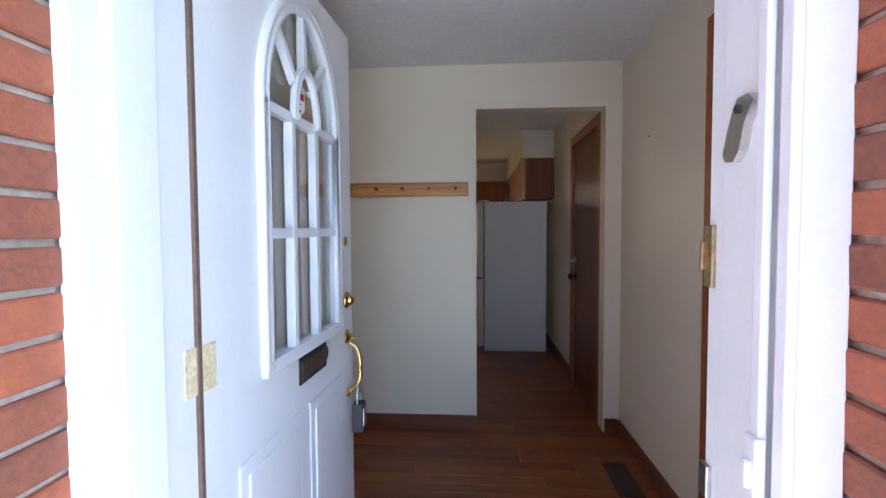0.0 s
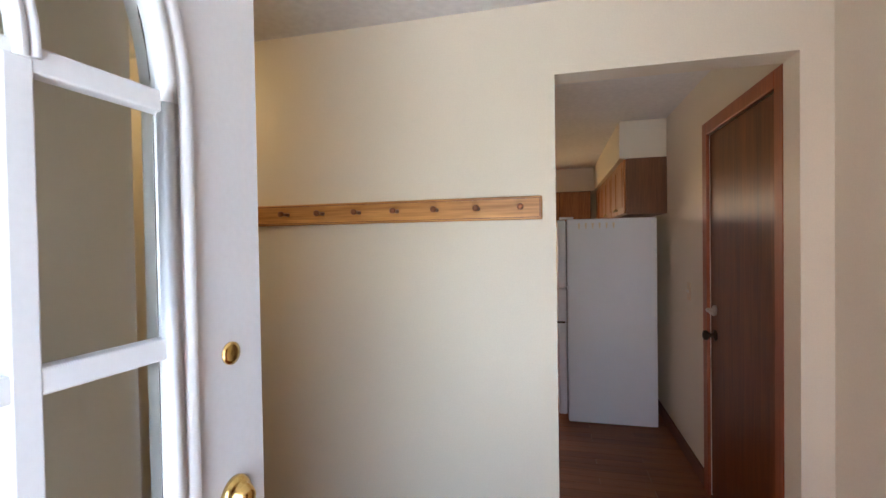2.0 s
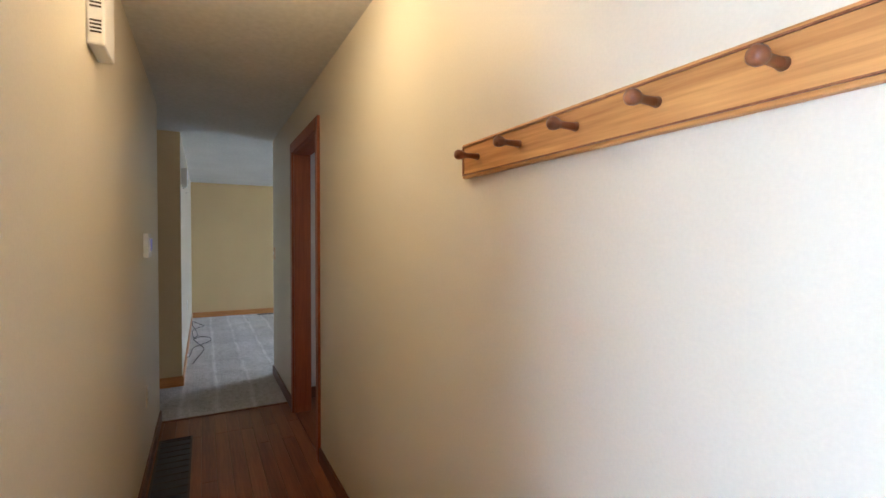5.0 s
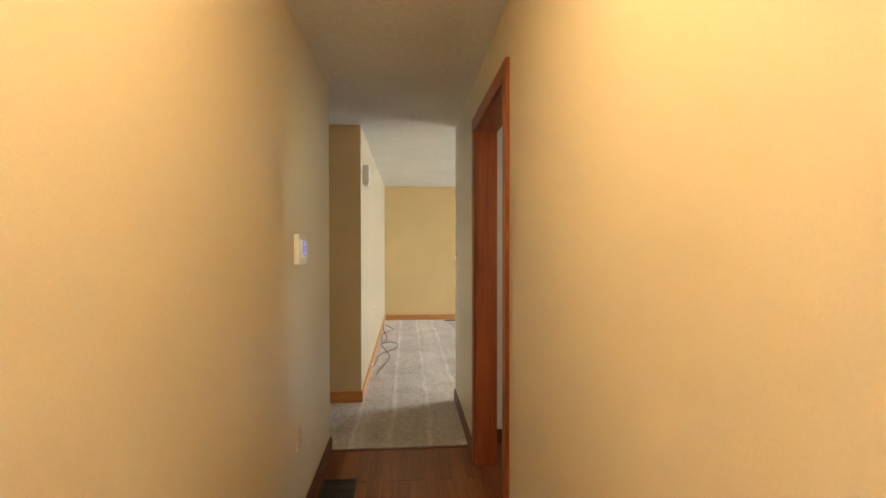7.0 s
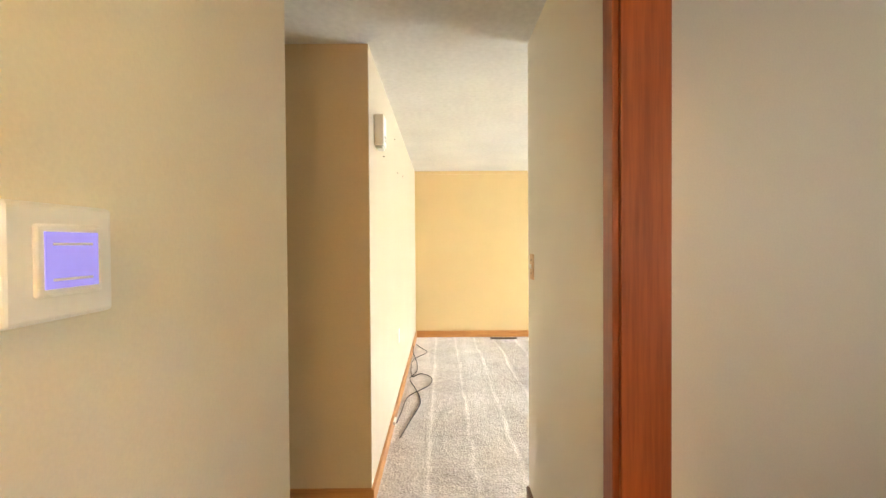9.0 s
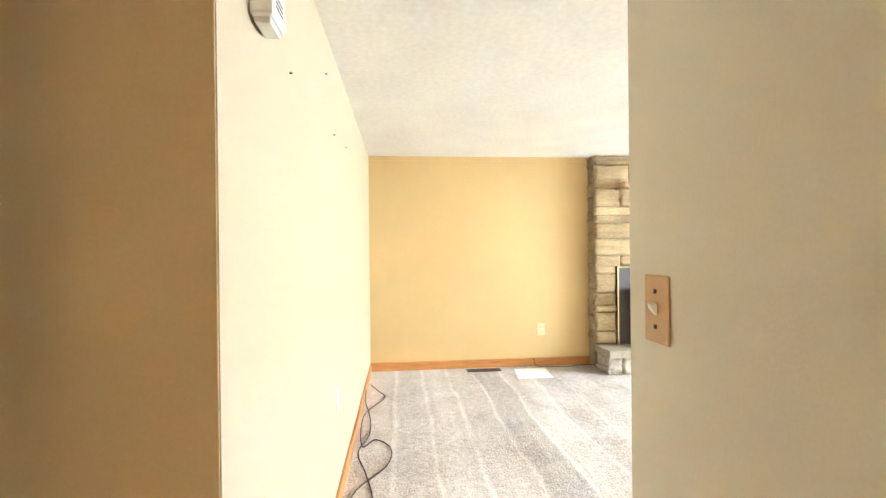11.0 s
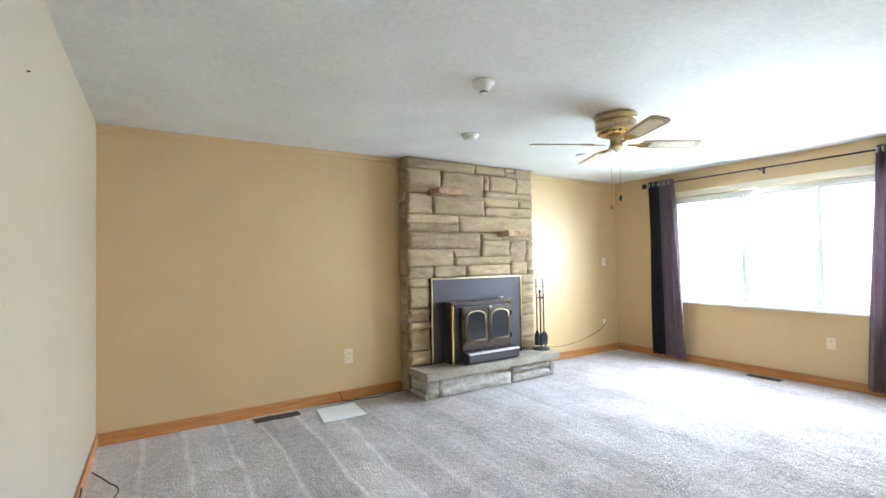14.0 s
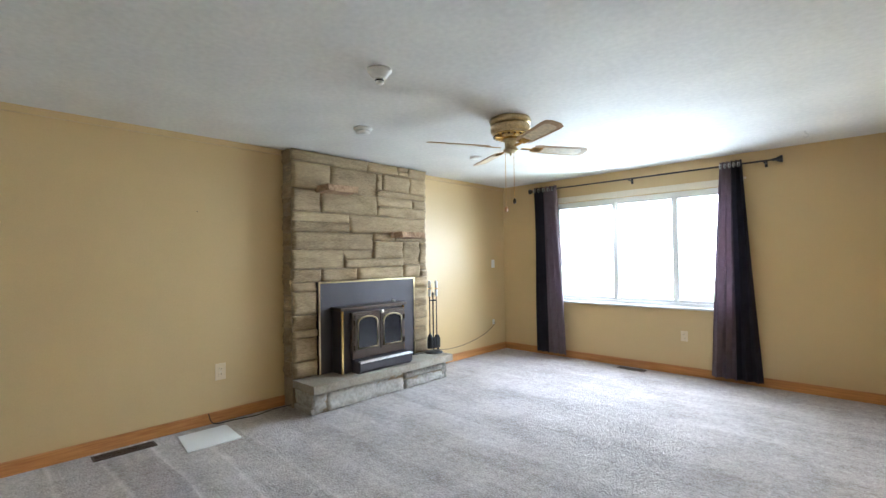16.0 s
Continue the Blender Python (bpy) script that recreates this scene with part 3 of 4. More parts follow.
part("print_band", box(-0.0184, -0.0179, GC - 0.044, GC + 0.044, GZ1 + 0.085, GZ1 + 0.108), REDINK, sticker)
for z in (0.045, 0.068):
    part("print_band", box(-0.0184, -0.0179, GC - 0.02, GC + 0.02, GZ1 + z, GZ1 + z + 0.006), HINGEDARK, sticker)
slot = part("mail_slot", boxes([(0, 0.006, 0.455, 0.675, 0.835, 0.925)], 0.003), BLACK, fd, "black metal mail slot")
part("flap", box(0.005, 0.010, 0.468, 0.635, 0.852, 0.908, 0.002), VENTDARK, slot)
part("badge", lathe([(0.028, 0.005), (0.028, 0.011), (0.02, 0.013)], (0, 0.65, 0.885), "X", 20), STEELGREY, slot)
for u0, u1 in ((0.12, 0.455), (0.53, 0.865)):
    part("raised_panel", boxes([(0, 0.005, u0, u1, 0.16, 0.755), (0.004, 0.011, u0 + 0.035, u1 - 0.035, 0.195, 0.72)], 0.004), WHITE, fd)
part("viewer", lathe([(0.019, 0), (0.019, 0.004), (0.012, 0.006), (0.004, 0.006)], (0, 0.902, 1.275), "X"), BRASS, fd, "small round brass lock plate", True)
part("deadbolt", lathe([(0.033, 0), (0.033, 0.006), (0.026, 0.013), (0.021, 0.016), (0.021, 0.022), (0.013, 0.032), (0.010, 0.034)], (0, 0.905, 1.035), "X"), BRASS, fd, "brass deadbolt with a key in it", True)
lockset = part("handle_plate", lathe([(0.03, 0), (0.028, 0.006), (0.018, 0.012), (0.012, 0.02)], (0, 0.905, 0.885), "X"), BRASS, fd, "brass entry handle", True)
part("grip", tube(spline([(0.012, 0.905, 0.86), (0.045, 0.905, 0.835), (0.058, 0.905, 0.77), (0.05, 0.905, 0.70), (0.012, 0.905, 0.655)]), 0.0085), BRASS, lockset, "", True)
part("thumb_latch", box(0.012, 0.055, 0.893, 0.917, 0.878, 0.884, 0.002), BRASS, lockset)
part("lower_plate", lathe([(0.02, 0), (0.018, 0.008), (0.01, 0.013)], (0, 0.905, 0.655), "X"), BRASS, lockset, "", True)
for z in (0.885, 1.035):
    part("latch_plate", box(-0.034, -0.010, DW - 0.001, DW + 0.002, z - 0.032, z + 0.032, 0.001), BRASS, fd, "brass latch plate on the door edge")
    part("latch_bolt", box(-0.028, -0.016, DW + 0.001, DW + 0.012, z - 0.010, z + 0.010, 0.002), BRASS, fd)
for z in (0.25, 1.03, 1.86):
    hg = part("hinge", lathe([(0.0095, -0.05), (0.0095, 0.05)], (-0.012, -0.008, z), seg=12), HINGEPAINT, fd, "paint-smeared brass hinge", True)
    part("hinge_leaf", box(-0.004, 0.0015, 0.0, 0.045, z - 0.05, z + 0.05, 0.001), HINGEPAINT, hg)
    part("hinge_leaf", box(-0.02, -0.002, -0.05, -0.004, z - 0.05, z + 0.05, 0.001), HINGEPAINT, hg)
lockbox = empty("lock_box", pose(-0.336, 1.82, 0.585, 0, 0, -2), "dark grey realtor key box hung from the door handle", "lock box")
part("body", box(-0.022, 0.022, -0.03, 0.03, -0.075, 0.045, 0.008), STEELGREY, lockbox)
part("shackle", tube(spline([(0, -0.02, 0.04), (0, -0.021, 0.085), (0, 0, 0.115), (0, 0.021, 0.085), (0, 0.02, 0.04)]), 0.0045), NICKEL, lockbox, "steel shackle", True)
part("dial_panel", box(0.0215, 0.026, -0.02, 0.02, -0.05, 0.02, 0.002), NICKEL, lockbox)

# ---- foyer and hall things ----
rail = empty("peg_rail", pose(-1.268, W, 1.553), "honey oak coat rail with eight dark turned pegs", "coat rack")
RL = 1.368
part("board", box(0, RL, -0.018, 0, 0, 0.092, 0.004), OAK, rail)
part("bead", boxes([(0.006, RL - 0.006, -0.021, -0.017, 0.007, 0.010), (0.006, RL - 0.006, -0.021, -0.017, 0.082, 0.085), (0.006, 0.011, -0.021, -0.017, 0.011, 0.081), (RL - 0.011, RL - 0.006, -0.021, -0.017, 0.011, 0.081)]), PEG, rail, "darker routed edge line")
for i in range(8):
    part("peg", lathe([(0.009, -0.017), (0.007, -0.03), (0.0065, -0.055), (0.010, -0.063), (0.0125, -0.070), (0.0125, -0.077), (0.009, -0.083), (0.002, -0.084)], (0.079 + i * 0.1725, 0, 0.048), "Y", 16), PEG, rail, "", True)

chime = empty("door_chime", pose(-1.88, 2.06, 1.965), "off-white plastic door chime box with louvres on the hall wall", "door chime")
part("cover", box(-0.17, 0, 0, 0.046, 0, 0.26, 0.006), PLASTIC, chime)
for k in range(3):
    lv = part("louvre_recess", box(0.0005, 0.002, 0.010, 0.038, 0.035 + k * 0.075, 0.078 + k * 0.075), VENTDARK, chime)
    for j in range(4):
        part("louvre", box(0.001, 0.005, 0.010, 0.038, 0.040 + k * 0.075 + j * 0.011, 0.0445 + k * 0.075 + j * 0.011), PLASTIC, lv)

thermo = empty("thermostat", pose(-3.345, 2.06, 1.353), "white thermostat with a lit blue display", "thermostat")
part("body", box(-0.08, 0.08, 0, 0.026, -0.07, 0.07, 0.006), PLASTIC, thermo)
part("bezel", box(-0.055, 0.045, 0.025, 0.031, -0.04, 0.045, 0.003), PLASTIC, thermo)
disp = part("display", box(-0.045, 0.035, 0.0305, 0.0325, -0.031, 0.036), SCREEN, thermo, "blue lit display")


for z in (-0.022, 0.02):
    part("display_line", box(-0.035, 0.025, 0.0326, 0.033, z, z + 0.003), PLASTIC, disp)


def plate(name, m, label, category, material, kind):
    """A wall plate; its face looks along local -y."""
    e = empty(name, m, label, category)
    part("plate", box(-0.036, 0.036, -0.006, 0, -0.058, 0.058, 0.003), material, e)
    for z in (-0.03, 0.03) if kind != "outlet" else (0.0,):
        part("screw", lathe([(0.004, -0.006), (0.004, -0.008), (0.002, -0.0085)], (0, 0, z), "Y", 10), NICKEL if material is not BEIGEPLATE else HINGEDARK, e)
    if kind == "outlet":
        for z in (-0.02, 0.02):
            s = part("socket", box(-0.017, 0.017, -0.009, -0.005, z - 0.014, z + 0.014, 0.003), material, e)
            for u in (-0.006, 0.006):
                part("slot", box(u - 0.0012, u + 0.0012, -0.0094, -0.0088, z - 0.004, z + 0.006), BLACK, s)
    elif kind == "switch":
        part("toggle", prism([(-0.005, -0.011), (-0.017, 0.002), (-0.019, 0.009), (-0.012, 0.011), (-0.005, 0.010)], -0.0055, 0.0055), PLASTIC, e, "ivory toggle")
    elif kind == "blank":
        part("port", lathe([(0.006, -0.006), (0.006, -0.012), (0.003, -0.013)], (0, 0, 0), "Y", 10), NICKEL, e)
    return e


plate("light_switch", pose(-5.045, W, 1.25) @ Matrix.Diagonal((1.08, 1, 1.1, 1)), "tan switch plate with an ivory toggle on the hall wall", "light switch", BEIGEPLATE, "switch")
plate("light_switch", pose(1.0, 4.42, 1.12, 0, 0, -90), "ivory switch plate beside the kitchen door", "light switch", IVORY, "switch")
plate("wall_outlet", pose(-3.34, 2.06, 0.47, 0, 0, 180), "cream outlet plate low on the hall wall", "wall outlet", IVORY, "outlet")
plate("wall_outlet", pose(-9.34, 4.13, 0.42, 0, 0, 90) @ Matrix.Diagonal((1.2, 1, 1.2, 1)), "ivory outlet low on the tan wall", "wall outlet", IVORY, "outlet")
plate("wall_outlet", pose(-6.87, 8.22, 0.435), "off-white outlet under the wide window", "wall outlet", IVORY, "outlet")
plate("light_switch", pose(-9.34, 7.94, 1.265, 0, 0, 90), "white switch plate near the room corner", "light switch", PLASTIC, "switch")
plate("cable_jack", pose(-9.34, 7.93, 0.42, 0, 0, 90) @ Matrix.Diagonal((0.7, 1, 0.6, 1)), "small white cable jack with a cable", "cable jack", PLASTIC, "blank")
plate("wall_outlet", pose(-6.69, 2.175, 0.57, 0, 0, 180), "white blank outlet plate on the cream wall", "wall outlet", PLASTIC, "outlet")

lr_chime = empty("wall_sensor_box", pose(-5.33, 2.175, 1.92), "white plastic box high on the cream wall", "wall box")
part("cover", box(-0.12, 0, 0, 0.055, 0, 0.175, 0.008), PLASTIC, lr_chime)
part("foot", box(-0.105, -0.015, 0.008, 0.046, -0.014, 0.001, 0.003), PLASTIC, lr_chime)
for z in (0.03, 0.042, 0.054):
    part("louvre", box(-0.09, -0.03, 0.0545, 0.057, z, z + 0.005), GASKET, lr_chime)


def floor_vent(name, x0, x1, y0, y1, label, along):
    e = empty(name, pose((x0 + x1) / 2, (y0 + y1) / 2, 0.0), label, "floor vent")
    a, b = (x1 - x0) / 2, (y1 - y0) / 2
    part("frame", boxes([(-a, a, -b, -b + 0.012, 0.001, 0.007), (-a, a, b - 0.012, b, 0.001, 0.007), (-a, -a + 0.012, -b + 0.012, b - 0.012, 0.001, 0.007), (a - 0.012, a, -b + 0.012, b - 0.012, 0.001, 0.007)]), VENTDARK, e)
    part("backing", box(-a + 0.012, a - 0.012, -b + 0.012, b - 0.012, 0.001, 0.002), BLACK, e)
    n = 14
    for i in range(n):
        if along == "x":
            u = -b + 0.014 + (2 * b - 0.03) * (i + 0.3) / n
            part("slat", box(-a + 0.012, a - 0.012, u, u + 0.003, 0.002, 0.006), VENTDARK, e)
        else:
            u = -a + 0.014 + (2 * a - 0.03) * (i + 0.3) / n
            part("slat", box(u, u + 0.003, -b + 0.012, b - 0.012, 0.002, 0.006), VENTDARK, e)
    return e


floor_vent("return_air_grille", -3.83, -2.62, 2.085, 2.285, "dark brown return air grille in the hall floor", "y")
floor_vent("floor_vent", 0.86, 0.985, 2.27, 2.60, "dark floor vent beside the foyer wall", "y")
floor_vent("floor_vent", -9.27, -9.16, 3.24, 3.62, "dark brown floor vent by the tan wall", "y")
floor_vent("floor_vent", -7.58, -7.26, 8.04, 8.14, "brown floor vent below the window", "x")

lampfix = empty("ceiling_lamp", pose(-1.68, 2.52, H), "flush ceiling lamp with a lit glass bowl and brass finial", "ceiling lamp")
part("canopy", lathe([(0.07, 0), (0.07, -0.012), (0.05, -0.025)], (0, 0, 0)), BRASS, lampfix, "", True)
bowl = part("bowl", lathe([(0.165, -0.03), (0.16, -0.045), (0.13, -0.07), (0.08, -0.088), (0.02, -0.095)], (0, 0, 0), seg=32), BOWL, lampfix, "lit frosted glass bowl", True)
bowl.visible_shadow = False
part("finial", lathe([(0.02, -0.094), (0.018, -0.10), (0.008, -0.108), (0.012, -0.116), (0.009, -0.124), (0.002, -0.128)], (0, 0, 0), seg=14), BRASS, lampfix, "", True)

# ---- kitchen things ----
fr = empty("refrigerator", pose(0.246, 4.928, 0.0), "white top-freezer refrigerator, side on, with magnets", "refrigerator")
part("body", box(0.0, 0.665, 0, 0.74, 0.008, 1.634, 0.008), FRIDGE, fr)
part("kick_plate", box(0.02, 0.64, 0.02, 0.72, 0.0, 0.01), GASKET, fr)
for z0, z1, nm in ((0.06, 1.07, "fridge_door"), (1.085, 1.628, "freezer_door")):
    d = part(nm, box(-0.075, -0.012, 0.004, 0.736, z0, z1, 0.01), FRIDGE, fr)
    part("gasket", box(-0.013, 0.001, 0.015, 0.725, z0 + 0.01, z1 - 0.01), GASKET, d)
    zz = (z0 + z1) / 2
    part("handle", tube(spline([(-0.075, 0.05, zz - 0.2), (-0.115, 0.05, zz - 0.18), (-0.12, 0.05, zz), (-0.115, 0.05, zz + 0.18), (-0.075, 0.05, zz + 0.2)]), 0.01), PLASTIC, d, "", True)
part("hinge_cap", box(-0.06, 0.05, 0.01, 0.08, 1.634, 1.652, 0.004), PLASTIC, fr)
part("lever", boxes([(-0.10, -0.02, -0.012, 0.0, 0.80, 0.815), (-0.11, -0.085, -0.02, 0.0, 0.785, 0.83)], 0.003), HINGEDARK, fr, "dark clip on the door edge")
for k in range(6):
    thing("fridge_magnet", prism([(0.36 + k * 0.052 - 0.03, 1.60), (0.36 + k * 0.052 - 0.014, 1.60), (0.36 + k * 0.052 - 0.018, 1.556), (0.36 + k * 0.052 - 0.026, 1.556)], 4.922, 4.928, "Y"), IVORY, "small off-white magnet clip on the refrigerator", "magnet", "magnets in a row")
thing("fridge_magnet", box(0.868, 0.892, 4.922, 4.928, 1.585, 1.61, 0.002), PLASTIC, "small square magnet on the refrigerator", "magnet")


def wall_cabinet(m, width, label):
    """Hung cabinet; local x runs along the wall, the front looks along local -y."""
    e = empty("wall_cabinet", m, label, "wall cabinet", "kitchen wall cabinets")
    part("body", box(0, width, -0.295, 0, 0, 0.44, 0.002), CABDARK, e)
    n = 2
    for i in range(n):
        a, b = i * width / n + 0.006, (i + 1) * width / n - 0.006
        d = part("door", boxes([(a, b, -0.315, -0.296, 0.008, 0.432)], 0.003), CABWOOD, e, "honey wood cabinet door")
        part("raised_panel", box(a + 0.06, b - 0.06, -0.321, -0.314, 0.06, 0.38, 0.004), CABWOOD, d)
        part("knob", lathe([(0.006, -0.315), (0.006, -0.33), (0.015, -0.336), (0.012, -0.346), (0.003, -0.348)], ((b - 0.03) if i == 0 else (a + 0.03), 0, 0.05), "Y", 12), OLDBRASS, d, "", True)
    return e


for k in range(3):
    wall_cabinet(pose(1.0, 5.78 + k * 0.79, 1.665, 0, 0, -90), 0.78, "honey wood wall cabinet under the soffit")
wall_cabinet(pose(-0.17, 7.7, 1.665), 0.79, "honey wood wall cabinet on the end wall")
structure("soffit", boxes([(0.655, 1.0, 5.0, 7.7, 2.105, H), (-2.2, 0.655, 7.36, 7.7, 2.105, H)]), CREAM, "cream soffit above the kitchen cabinets", "soffit")

# ---- living room: fireplace ----
FX = -9.17
fire = empty("stone_fireplace", pose(FX, 4.70, 0), "floor-to-ceiling sandstone fireplace with a raised hearth", "fireplace")


def rock(w, h, d, seed, rough=0.02):
    """A split-faced stone: front looks along +x, its corner at the origin, w along y and h along z."""
    rnd = random.Random(seed)
    nu, nv = max(5, min(26, int(w / 0.032) + 2)), max(4, min(9, int(h / 0.024) + 2))
    bm = bmesh.new()
    off = Vector((rnd.random() * 50, rnd.random() * 50, rnd.random() * 50))
    slope = rnd.uniform(-0.012, 0.012)

    def spaced(n, size, rim):
        return [0, rim / size] + [rim / size + (1 - 2 * rim / size) * i / (n - 1) for i in range(1, n - 1)] + [1 - rim / size, 1]
    us, vs = spaced(nu, w, 0.006), spaced(nv, h, 0.005)
    g = []
    for i, u in enumerate(us):
        row = []
        for j, v in enumerate(vs):
            y, z = u * w, v * h
            edge = i in (0, len(us) - 1) or j in (0, len(vs) - 1)
            p = Vector((y * 5, z * 16, 0)) + off
            bulge = min(1.0, 9 * min(u * w, (1 - u) * w, v * h, (1 - v) * h) / max(h, 0.05))
            x = d * (0.45 + 0.55 * bulge) + slope * (2 * v - 1) + rough * (0.9 * noise.noise(p) + 0.55 * noise.noise(p * 2.3) + 0.35 * noise.noise(p * 5.1))
            if edge:
                x = -0.007
                y += 0.007 * noise.noise(p * 2.2 + Vector((9, 0, 0)))
                z += 0.007 * noise.noise(p * 1.6 + Vector((0, 9, 0)))
            row.append(bm.verts.new((x, y, z)))
        g.append(row)
    for i in range(len(us) - 1):
        for j in range(len(vs) - 1):
            bm.faces.new((g[i][j], g[i + 1][j], g[i + 1][j + 1], g[i][j + 1]))
    return bm


part("core", boxes([(-0.169, -0.012, 0.004, 1.70, 0.0, 2.395)]), JOINT, fire, "dark recessed mortar")
# courses from the ceiling down: (bottom, top, edges along the wall)
COURSES = [
    (2.285, 2.395, (0, 0.86, 1.28)), (2.285, 2.34, (1.28, 1.43)), (2.34, 2.395, (1.28, 1.43)), (2.285, 2.395, (1.43, 1.71)),
    (2.03, 2.285, (0, 0.41)), (2.03, 2.285, (0.41, 0.98)), (2.10, 2.285, (0.98, 1.06, 1.45, 1.71)), (2.03, 2.10, (0.98, 1.71)),
    (1.815, 2.03, (0, 0.30, 0.98)), (1.93, 2.03, (0.98, 1.50, 1.71)), (1.815, 1.93, (0.98, 1.71)),
    (1.725, 1.815, (0, 0.63)), (1.63, 1.725, (0, 0.63)), (1.63, 1.815, (0.63, 1.71)),
    (1.45, 1.63, (0, 0.92)), (1.55, 1.63, (0.92, 1.22, 1.71)), (1.36, 1.55, (0.92, 1.34)), (1.29, 1.55, (1.34, 1.60, 1.71)),
    (1.27, 1.45, (0, 0.56)), (1.36, 1.45, (0.56, 0.92)), (1.27, 1.36, (0.56, 1.34)),
    (1.145, 1.27, (0, 0.30)), (1.145, 1.27, (0.30, 0.72)), (1.145, 1.27, (0.72, 1.34)), (1.145, 1.29, (1.34, 1.60)), (1.22, 1.29, (1.60, 1.71)), (1.145, 1.22, (1.60, 1.71)),
    (1.06, 1.145, (0, 0.245)), (0.84, 1.06, (0, 0.245)), (0.70, 0.84, (0, 0.245)), (0.63, 0.70, (0, 0.245)), (0.41, 0.63, (0, 0.245)), (0.262, 0.41, (0, 0.245)),
    (1.03, 1.145, (1.495, 1.71)), (0.88, 1.03, (1.495, 1.71)), (0.80, 0.88, (1.495, 1.71)), (0.66, 0.80, (1.495, 1.71)), (0.56, 0.66, (1.495, 1.71)), (0.40, 0.56, (1.495, 1.71)), (0.262, 0.40, (1.495, 1.71)),
]
rs = random.Random(5)
for k, (z0, z1, ys) in enumerate(COURSES):
    for a, b in zip(ys, ys[1:]):
        s = part("stone", rock(b - a - 0.004, z1 - z0 - 0.004, rs.uniform(0.004, 0.026), 100 + k * 7 + int(a * 50)), STONE, fire, "", True)
        s.location = (0.008, a + 0.002, z0 + 0.002)
# stones of the return on the near side, seen edge on
for k in range(14):
    s = part("stone", rock(0.15, 0.148, rs.uniform(0.0, 0.015), 900 + k), STONE, fire)
    s.matrix_local = pose(-0.165, 0.0, 0.27 + k * 0.152, 0, 0, -90)
for (y0, y1, z) in ((0.25, 0.60, 2.005), (1.15, 1.50, 1.585)):
    bm = bmesh.new()
    bm_box(bm, 0.0, 0.22, y0, y1, z, z + 0.06)
    bmesh.ops.subdivide_edges(bm, edges=bm.edges, cuts=4, use_grid_fill=True)
    for v in bm.verts:
        q = v.co * 14
        f = max(0, v.co.x / 0.22)
        v.co += Vector((noise.noise(q) * 0.02 * f, noise.noise(q + Vector((5, 0, 0))) * 0.018, noise.noise(q + Vector((0, 7, 0))) * 0.010))
        if f > 0.6:
            v.co.y += (0.5 * (y0 + y1) - v.co.y) * 0.1 * (f - 0.6)
    part("stone_shelf", bm, LEDGE, fire, "projecting reddish ledge stone")

hearth = empty("raised_hearth", pose(-8.83, 4.705, 0), "raised stone hearth with a thick flagstone top", "hearth")
part("core", box(-0.34, -0.035, 0.03, 1.69, 0, 0.19), JOINT, hearth)
slab = box(-0.34, 0.03, -0.005, 1.755, 0.19, 0.262)
bmesh.ops.subdivide_edges(slab, edges=[e for e in slab.edges if e.calc_length() > 0.2], cuts=12, use_grid_fill=True)
for v in slab.verts:
    v.co += Vector((0.006 * noise.noise(v.co * 8), 0.004 * noise.noise(v.co * 7 + Vector((3, 0, 0))), 0.003 * noise.noise(v.co * 6 + Vector((0, 4, 0)))))
part("slab", slab, SLATE, hearth, "grey flagstone slab")
for a, b, z0, z1 in ((0.0, 0.16, 0.0, 0.188), (0.16, 1.06, 0.0, 0.188), (1.06, 1.62, 0.105, 0.188), (1.06, 1.62, 0.0, 0.105), (1.62, 1.70, 0, 0.188)):
    s = part("stone", rock(b - a - 0.008, z1 - z0 - 0.006, 0.012, int(a * 77) + 3, 0.026), HEARTHSTONE, hearth, "", True)
    s.location = (-0.03, a + 0.004, z0 + 0.002)
for z0, z1 in ((0.0, 0.06), (0.06, 0.188)):
    s = part("stone", rock(0.31, z1 - z0 - 0.006, 0.010, int(z0 * 99) + 51, 0.015), HEARTHSTONE, hearth)
    s.matrix_local = pose(-0.325, 0.015, z0 + 0.002, 0, 0, -90)
    s = part("stone", rock(0.31, z1 - z0 - 0.006, 0.010, int(z0 * 99) + 61, 0.015), HEARTHSTONE, hearth)
    s.matrix_local = pose(-0.015, 1.69, z0 + 0.002, 0, 0, 90)

stove = empty("fireplace_insert", pose(FX, 4.95, 0.262), "dark grey fireplace insert stove with two arched glass doors", "fireplace insert")
PW, PH = 1.24, 0.88
part("surround_panel", boxes([(-0.01, 0.035, 0.0, PW, 0, PH)], 0.002), STEELGREY, stove, "dark grey steel surround")
part("brass_trim", boxes([(0.03, 0.042, 0, 0.016, 0, PH), (0.03, 0.042, PW - 0.016, PW, 0, PH), (0.03, 0.042, 0.016, PW - 0.016, PH - 0.016, PH)]), OLDBRASS, stove, "thin brass edge trim")
Y0, Y1 = 0.145, 0.935
part("stove_body", box(0.035, 0.19, Y0, Y1, 0.0, 0.60, 0.006), STEELGREY, stove)
part("top_plate", boxes([(0.035, 0.225, Y0 - 0.02, Y1 + 0.02, 0.60, 0.632)], 0.006), STOVE, stove)
part("side_trim", boxes([(0.186, 0.20, Y0 + 0.002, Y0 + 0.022, 0.0, 0.598), (0.186, 0.20, Y1 - 0.022, Y1 - 0.002, 0.0, 0.598)]), BRASS, stove, "brass corner strip")
part("front_box", box(0.19, 0.235, Y0 + 0.10, Y1 - 0.03, 0.13, 0.58, 0.008), STOVE, stove)
